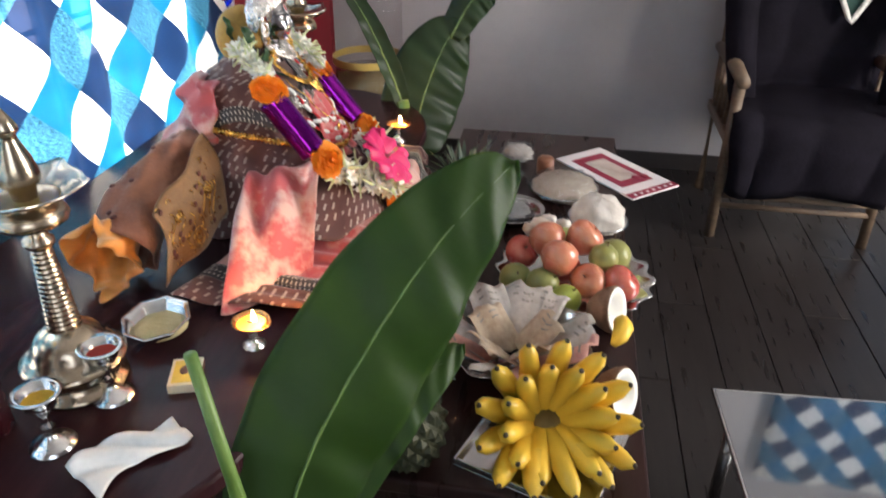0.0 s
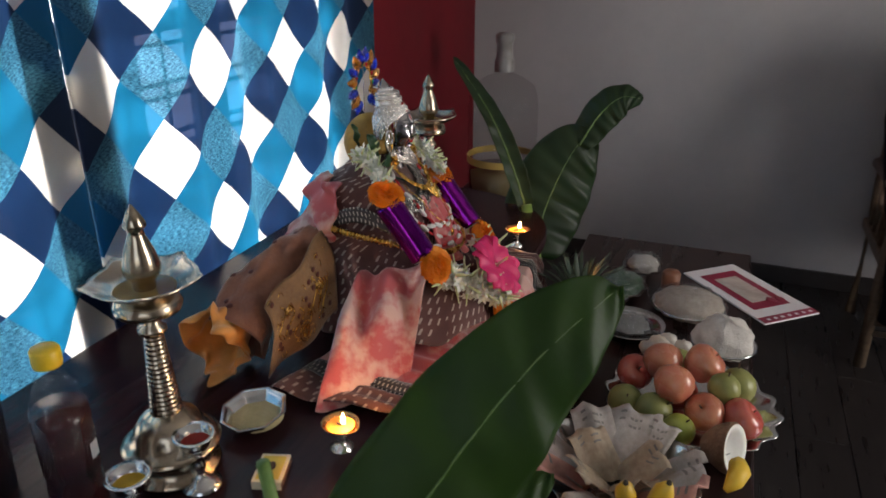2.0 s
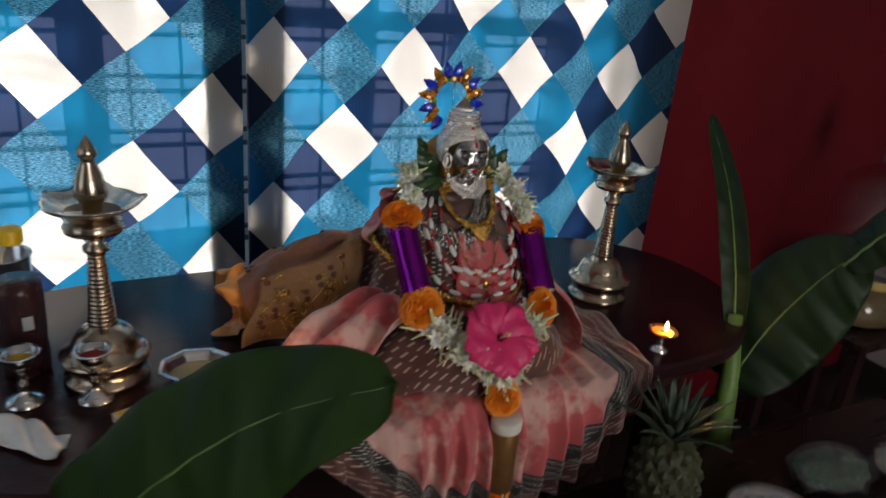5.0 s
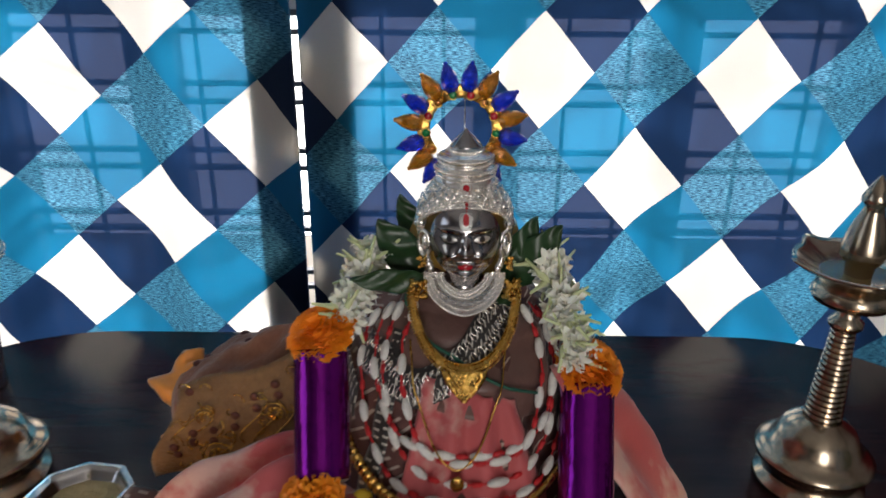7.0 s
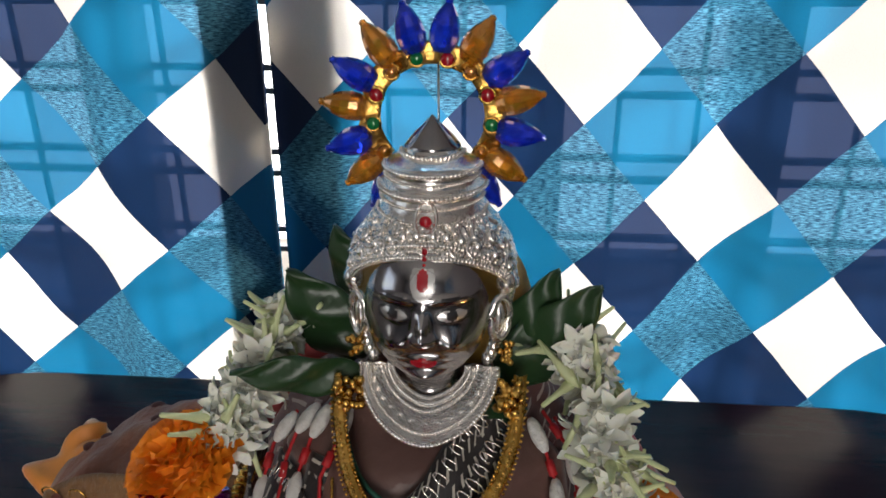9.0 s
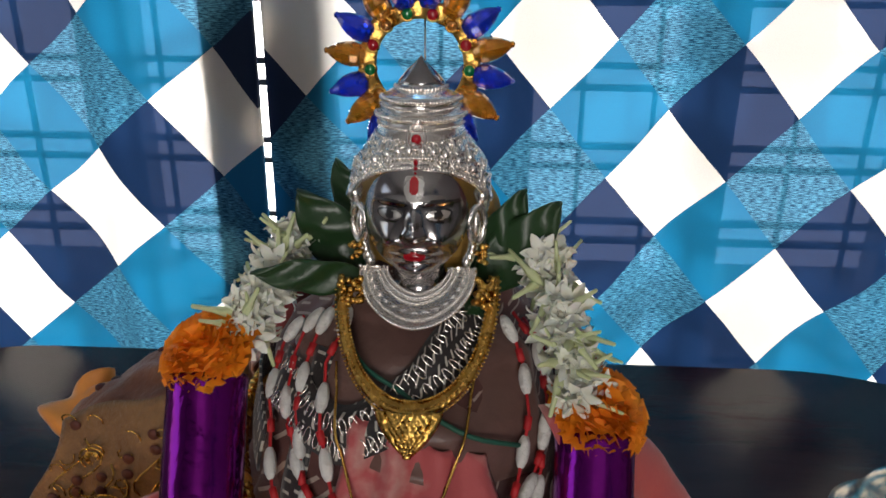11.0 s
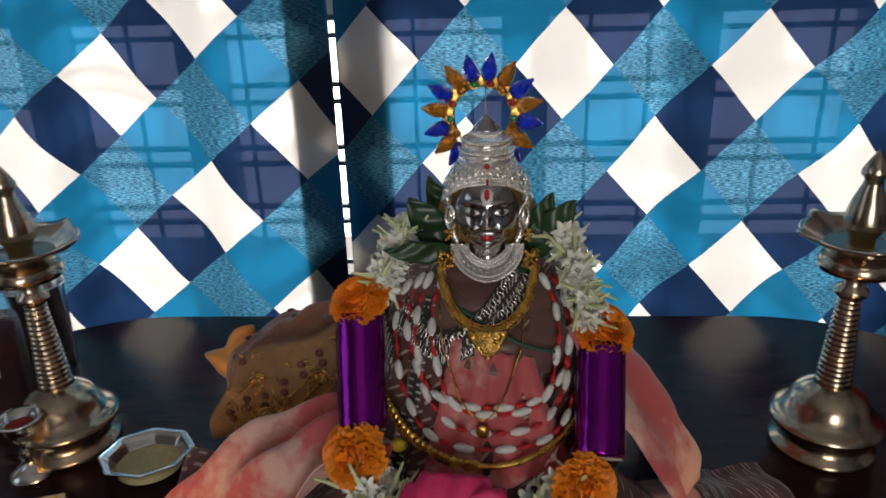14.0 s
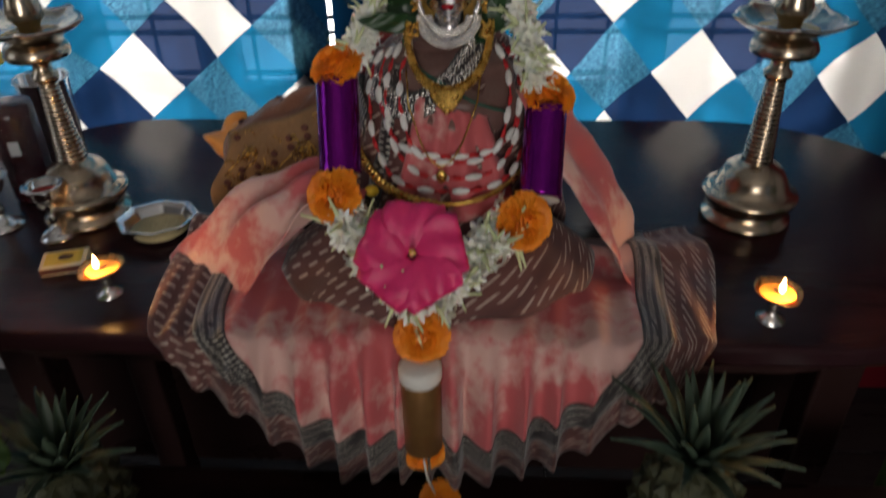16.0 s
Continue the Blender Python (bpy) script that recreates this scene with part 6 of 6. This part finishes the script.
part("picture_inset", box(-0.055, -0.030, 0.0059, 0.080, 0.035, 0.0064), mat("pale_picture", (0.55, 0.48, 0.42), 0.6, other=(0.35, 0.28, 0.24), scale=25), bk, "pale printed picture")
part("edge_strip", box(-0.145, -0.078, 0.0052, -0.120, 0.078, 0.0057), MAR, bk, "maroon edge strip")
for k in range(7):
    part("printed_dot", box(-0.137, -0.066 + k * 0.020, 0.0059, -0.129, -0.058 + k * 0.020, 0.0063), PAPER, bk)
for x, y in ((-0.062, -0.040), (-0.058, -0.018)):
    mesh_ob("printed_flower", *moved(blob(0.014, 0.012, 0.0010, 12, 4, lambda a, b: 1 + 0.2 * math.cos(5 * a)), Matrix.Translation((x, y, 0.0066))), MAR, bk)


# ---- banana saplings ----
def banana_leaf(parent, pts, width, nrm, cup, label, material=LEAFG, seed=0):
    """A broad blade along pts, folded along its midrib."""
    P = [Vector(p) for p in pts]

    def along(t):
        s = t * (len(P) - 1)
        i = min(int(s), len(P) - 2)
        f = s - i
        a, b, c, d = P[max(i - 1, 0)], P[i], P[i + 1], P[min(i + 2, len(P) - 1)]
        return 0.5 * ((2 * b) + (c - a) * f + (2 * a - 5 * b + 4 * c - d) * f * f + (3 * b - a - 3 * c + d) * f ** 3)

    n0 = Vector(nrm).normalized()

    def f(u, v):
        p, d = along(v), (along(min(1, v + 0.02)) - along(max(0, v - 0.02))).normalized()
        side = d.cross(n0).normalized()
        up = side.cross(d).normalized()
        s = (u - 0.5) * 2
        w = width * (math.sin(math.pi * min(1.0, 0.05 + 0.95 * v) ** 0.85) ** 0.55) * (1 if v < 0.97 else 0.6)
        ripple = 0.010 * abs(s) * math.sin(30 * v + seed + 1.5 * s) * width / 0.075 * 0.5
        return p + side * s * w + up * (cup * w * s * s + ripple) - up * 0.0015 * math.cos(60 * v * (1 + 0.1 * s))

    o = mesh_ob("leaf", *sheet(f, 20, 60), material, parent, label)
    thick(o, 0.0010)
    rib = [Vector(f(0.5, k / 30)) + Vector((0, 0, -0.0012)) for k in range(30)]
    mesh_ob("midrib", *tube(rib, [0.0028 * (1 - 0.8 * k / 30) for k in range(30)], 6), STEMG, o, "pale green midrib")
    return o


def leaf_material(name, base, other, glow):
    m = mat(name, base, 0.48, other=other, scale=7, bump=0.10, bscale=70, spec=0.32, rvar=0.05)
    nt = m.node_tree
    b = nt.nodes["Principled BSDF"]
    tl = nt.nodes.new("ShaderNodeBsdfTranslucent")
    tl.inputs[0].default_value = (0.14, 0.27, 0.015, 1)
    mx = nt.nodes.new("ShaderNodeMixShader")
    mx.inputs[0].default_value = glow
    nt.links.new(b.outputs[0], mx.inputs[1])
    nt.links.new(tl.outputs[0], mx.inputs[2])
    nt.links.new(mx.outputs[0], nt.nodes["Material Output"].inputs[0])
    return m


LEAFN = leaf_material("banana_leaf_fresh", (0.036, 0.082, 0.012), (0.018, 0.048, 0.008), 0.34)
# same leaf with the shade by the maroon wall put into its colour
LEAFSHADE = leaf_material("banana_leaf_shaded", (0.013, 0.034, 0.009), (0.008, 0.020, 0.005), 0.10)
sap = thing("banana_sapling", (0, 0, 0), "cut banana sapling with one broad green leaf by the table end", "banana plant")
mesh_ob("stem", *tube([(-0.585, -0.175, 0.0), (-0.590, -0.170, 0.30), (-0.598, -0.158, 0.60), (-0.606, -0.145, 0.78), (-0.612, -0.132, 0.934)], [0.026, 0.022, 0.013, 0.0068, 0.0060], 14), STEMG, sap, "pale green cut stem")
banana_leaf(sap, [(-0.585, -0.165, 0.60), (-0.525, -0.185, 0.715), (-0.440, -0.245, 0.835), (-0.352, -0.314, 0.932), (-0.258, -0.383, 0.988)], 0.088, (-0.58, -0.56, 0.58), -0.12, "broad fresh green banana leaf", LEAFN, 1)
banana_leaf(sap, [(-0.580, -0.170, 0.56), (-0.50, -0.215, 0.66), (-0.42, -0.275, 0.735), (-0.335, -0.335, 0.765)], 0.040, (-0.2, -0.5, 0.85), -0.15, "smaller folded banana leaf", LEAFN, 2)
sap2 = thing("banana_sapling", (0, 0, 0), "small banana sapling beside the maroon wall, leaves coloured as in shade", "banana plant")
mesh_ob("stem", *tube([(0.560, -0.125, 0.0), (0.568, -0.115, 0.40), (0.585, -0.080, 0.64), (0.590, -0.055, 0.765)], [0.028, 0.024, 0.019, 0.013], 14), STEMG, sap2, "pale green stem")
banana_leaf(sap2, [(0.588, -0.060, 0.740), (0.603, -0.020, 0.84), (0.622, 0.050, 0.97), (0.643, 0.153, 1.096)], 0.026, (-0.75, -0.55, 0.25), 0.35, "narrow upright young leaf", LEAFSHADE, 3)
banana_leaf(sap2, [(0.580, -0.085, 0.640), (0.640, -0.090, 0.74), (0.695, -0.125, 0.85), (0.735, -0.168, 0.930)], 0.100, (-0.80, -0.35, 0.30), -0.2, "broad dark green leaf", LEAFSHADE, 4)
banana_leaf(sap2, [(0.715, -0.150, 0.89), (0.745, -0.190, 0.965), (0.768, -0.235, 1.005), (0.782, -0.283, 1.000)], 0.046, (-0.75, -0.15, 0.55), -0.3, "curled leaf end", LEAFSHADE, 5)

# ---- room furnishings ----
WATER = film_plastic("water_can_plastic", (0.16, 0.17, 0.18), 0.88)
wc = thing("water_can", (1.55, 0.290, 0.455), "large clear plastic water can with a hand pump on top", "water can")
rib = [(0.0005, 0.004), (0.115, 0.0), (0.128, 0.012)]
z = 0.03
for k in range(5):
    rib += [(0.130, z), (0.130, z + 0.045), (0.124, z + 0.055), (0.124, z + 0.060)]
    z += 0.066
rib += [(0.126, 0.37), (0.112, 0.410), (0.070, 0.440), (0.034, 0.455), (0.030, 0.470)]
mesh_ob("can", *lathe(rib, 40), WATER, wc)
mesh_ob("pump", *lathe([(0.036, 0.462), (0.036, 0.500), (0.030, 0.510), (0.028, 0.560), (0.034, 0.566), (0.034, 0.590), (0.020, 0.598), (0.0005, 0.598)], 28), mat("pump_plastic", (0.26, 0.24, 0.23), 0.3, scale=20), wc, "pale plastic hand pump")
# yellow light reflected low on the can, drawn as a coloured ring
mesh_ob("label_band", *lathe([(0.1305, 0.128), (0.1308, 0.130), (0.1308, 0.152), (0.1305, 0.154)], 40), mat("yellow_band", (0.55, 0.38, 0.10), 0.4), wc, "yellow band round the can")
mesh_ob("water", *lathe([(0.0005, 0.006), (0.112, 0.004), (0.122, 0.014), (0.122, 0.10), (0.0005, 0.102)], 36), mat("still_water", (0.20, 0.15, 0.07), 0.05, coat=0.8, scale=4), wc, "water in the bottom of the can")
st = thing("stool", (1.55, 0.290, 0.0), "plain dark wooden stool carrying the water can", "stool")
part("seat", box(-0.16, -0.16, 0.425, 0.16, 0.16, 0.455, 0.006), BENCHW, st)
for x, y in ((-0.13, -0.13), (0.13, -0.13), (-0.13, 0.13), (0.13, 0.13)):
    part("leg", box(x - 0.018, y - 0.018, 0, x + 0.018, y + 0.018, 0.425, 0.003), BENCHW, st)

CANE = mat("cane_wood", (0.19, 0.13, 0.085), 0.5, other=(0.11, 0.07, 0.045), scale=14, stretch=(1, 1, 5), bump=0.2)
chair = thing("armchair", (1.74, -1.30, 0), "brown wooden armchair with slatted arms, clothes hung over it", "chair")
for x, y, h in ((-0.24, 0.27, 0.60), (-0.24, -0.27, 0.60), (0.20, 0.25, 0.95), (0.20, -0.25, 0.95)):
    mesh_ob("leg", *tube([(x, y, 0), (x + 0.01, y, h * 0.5), (x + (0.05 if h > 0.7 else 0), y, h)], 0.019, 10), CANE, chair)
part("seat", box(-0.26, -0.26, 0.39, 0.22, 0.26, 0.43, 0.010), CANE, chair)
part("seat_frame", box(-0.265, -0.275, 0.345, 0.225, 0.275, 0.386, 0.006), CANE, chair)
for y in (0.27, -0.27):
    mesh_ob("armrest", *tube([(-0.28, y, 0.60), (-0.10, y, 0.615), (0.22, y, 0.60)], [0.022, 0.026, 0.020], 10), CANE, chair)
    for k in range(5):
        mesh_ob("arm_slat", *tube([(-0.18 + k * 0.07, y, 0.40), (-0.18 + k * 0.07, y, 0.60)], 0.009, 8), CANE, chair)
part("backrest", box(0.215, -0.24, 0.50, 0.235, 0.24, 0.94, 0.006), CANE, chair)
for zz in (0.13, 0.17):
    mesh_ob("stretcher", *tube([(-0.24, -0.27, zz), (-0.24, 0.27, zz)], 0.011, 8), CANE, chair)
for k in range(6):
    mesh_ob("front_slat", *tube([(-0.255, -0.22 + k * 0.088, 0.30), (-0.255, -0.22 + k * 0.088, 0.345)], 0.009, 8), CANE, chair)
mesh_ob("front_rail", *tube([(-0.25, -0.27, 0.295), (-0.25, 0.27, 0.295)], 0.012, 8), CANE, chair)
JACK = mat("black_cloth", (0.014, 0.012, 0.018), 0.85, other=(0.008, 0.007, 0.010), scale=12, bump=0.3, bscale=90, spec=0.05)
GREENC = mat("dark_green_cloth", (0.020, 0.070, 0.055), 0.8, other=(0.012, 0.045, 0.035), scale=14, bump=0.25, bscale=120, sheen=0.3)


def jacket(u, v):
    """Down the chair back, along the seat and over its front rail."""
    y = -1.32 + 0.27 * math.cos(math.pi * u) * (0.85 + 0.15 * min(1, 2 * v)) + 0.012 * math.sin(11 * v + 4 * u)
    if v < 0.5:
        t = v / 0.5
        x, z = 1.885 - 0.06 * t ** 2, 1.09 - 0.06 * (2 * u - 1) ** 4 - 0.61 * t
    elif v < 0.75:
        t = (v - 0.5) / 0.25
        x, z = 1.825 - 0.37 * t, 0.48 - 0.02 * t
    else:
        t = (v - 0.75) / 0.25
        x, z = 1.455 - 0.012 * math.sin(math.pi * t), 0.46 - 0.25 * t - 0.015 * math.sin(9 * u)
    f = 0.014 * math.sin(13 * u + 4 * v) + 0.010 * noise.noise(Vector((u * 5, v * 6, 1)))
    return x - abs(f), y, z + 0.4 * abs(f)


jk = thing("black_jacket", (0, 0, 0), "black jacket draped over the armchair back and seat", "jacket")
thick(mesh_ob("body", *sheet(jacket, 40, 30), JACK, jk), 0.03, -1.0)
for sgn in (-1, 1):
    mesh_ob("sleeve", *tube([(1.88, -1.32 + sgn * 0.20, 1.04), (1.83, -1.32 + sgn * 0.27, 0.95), (1.75, -1.32 + sgn * 0.285, 0.80), (1.68, -1.32 + sgn * 0.27, 0.64), (1.62, -1.32 + sgn * 0.25, 0.50)], [0.05, 0.062, 0.058, 0.052, 0.046], 12), JACK, jk)
mesh_ob("collar", *tube([(1.83 + 0.03 * math.cos(k * 0.35), -1.44 + 0.03 * k, 1.075 + 0.012 * math.sin(k * 0.4)) for k in range(9)], 0.026, 10), JACK, jk)


def green(u, v):
    y = -1.30 - 0.26 * u
    w = 1 - 0.75 * v * abs(2 * u - 0.9)
    x = 1.832 - 0.03 * v + 0.012 * math.sin(10 * u)
    return x, y, 1.075 - 0.33 * v * w


o = mesh_ob("green_shawl", *sheet(green, 24, 20), GREENC)
thick(o, 0.006, 1.0)
tagged(o, "dark green cloth hung over the black jacket", "cloth")
edge = tube([Vector(green(k / 24, 1.0)) + Vector((-0.012, 0, 0)) for k in range(25)], 0.010, 6)
mesh_ob("edging", *edge, COTTON, o, "white frilled edging")

# side window curtain glimpsed beyond the chair
win2 = thing("window_2", (0, 0, 0), "second window beyond the armchair", "window", "", "structure")
for y in (-2.9 + 0.02, -2.31, -1.74):
    part("window_frame", box(2.20, y - 0.02, 0.35, 2.25, y + 0.02, 2.5, 0.003), FRAME, win2)
for zz in (0.37, 1.2, 2.48):
    part("window_frame", box(2.202, -2.9, zz - 0.02, 2.248, -1.72, zz + 0.02, 0.003), FRAME, win2)

# glass-topped low table
gtab = thing("glass_table", (0.185, -0.800, 0), "low table with a mirrored glass top reflecting the curtain", "table", rz=3)
GLASST = mat("mirrored_glass", (0.40, 0.42, 0.45), 0.05, 0.9, other=(0.33, 0.35, 0.38), coat=1.0, rvar=0.02, scale=3, bump=0.02, bscale=12)
GLASST.node_tree.nodes["Principled BSDF"].inputs["Coat Roughness"].default_value = 0.03
part("glass_top", box(-0.62, -0.63, 0.310, 0.0, 0.0, 0.320, 0.002), GLASST, gtab, "mirrored glossy glass sheet")
part("frame", box(-0.60, -0.61, 0.275, -0.02, -0.02, 0.308, 0.003), STEEL, gtab)
mesh_ob("rim", *tube([(-0.622, -0.632, 0.315), (0.002, -0.632, 0.315), (0.002, 0.002, 0.315), (-0.622, 0.002, 0.315)], 0.005, 8, True), STEEL, gtab, "thin bright metal rim")
for x, y in ((-0.58, -0.59), (-0.04, -0.59), (-0.58, -0.04), (-0.04, -0.04)):
    mesh_ob("leg", *tube([(x, y, 0), (x, y, 0.275)], 0.014, 10), STEEL, gtab)

# floor planks
plank = box(-0.598, -0.0735, -0.0055, 0.598, 0.0735, 0.0, 0.0012, 1)
pm = bpy.data.meshes.new("plank")
plank.to_mesh(pm)
plank.free()
pm.materials.append(FLOORW)
row = 0
y = Y0 + 0.075
while y < Y1:
    x = X0 + 0.6 - (row % 3) * 0.4
    while x < X1 + 0.5:
        o = new("plank", pm)
        o.parent = floor
        o.matrix_basis = Matrix.Translation((x, y, 0))
        x += 1.2
    y += 0.15
    row += 1
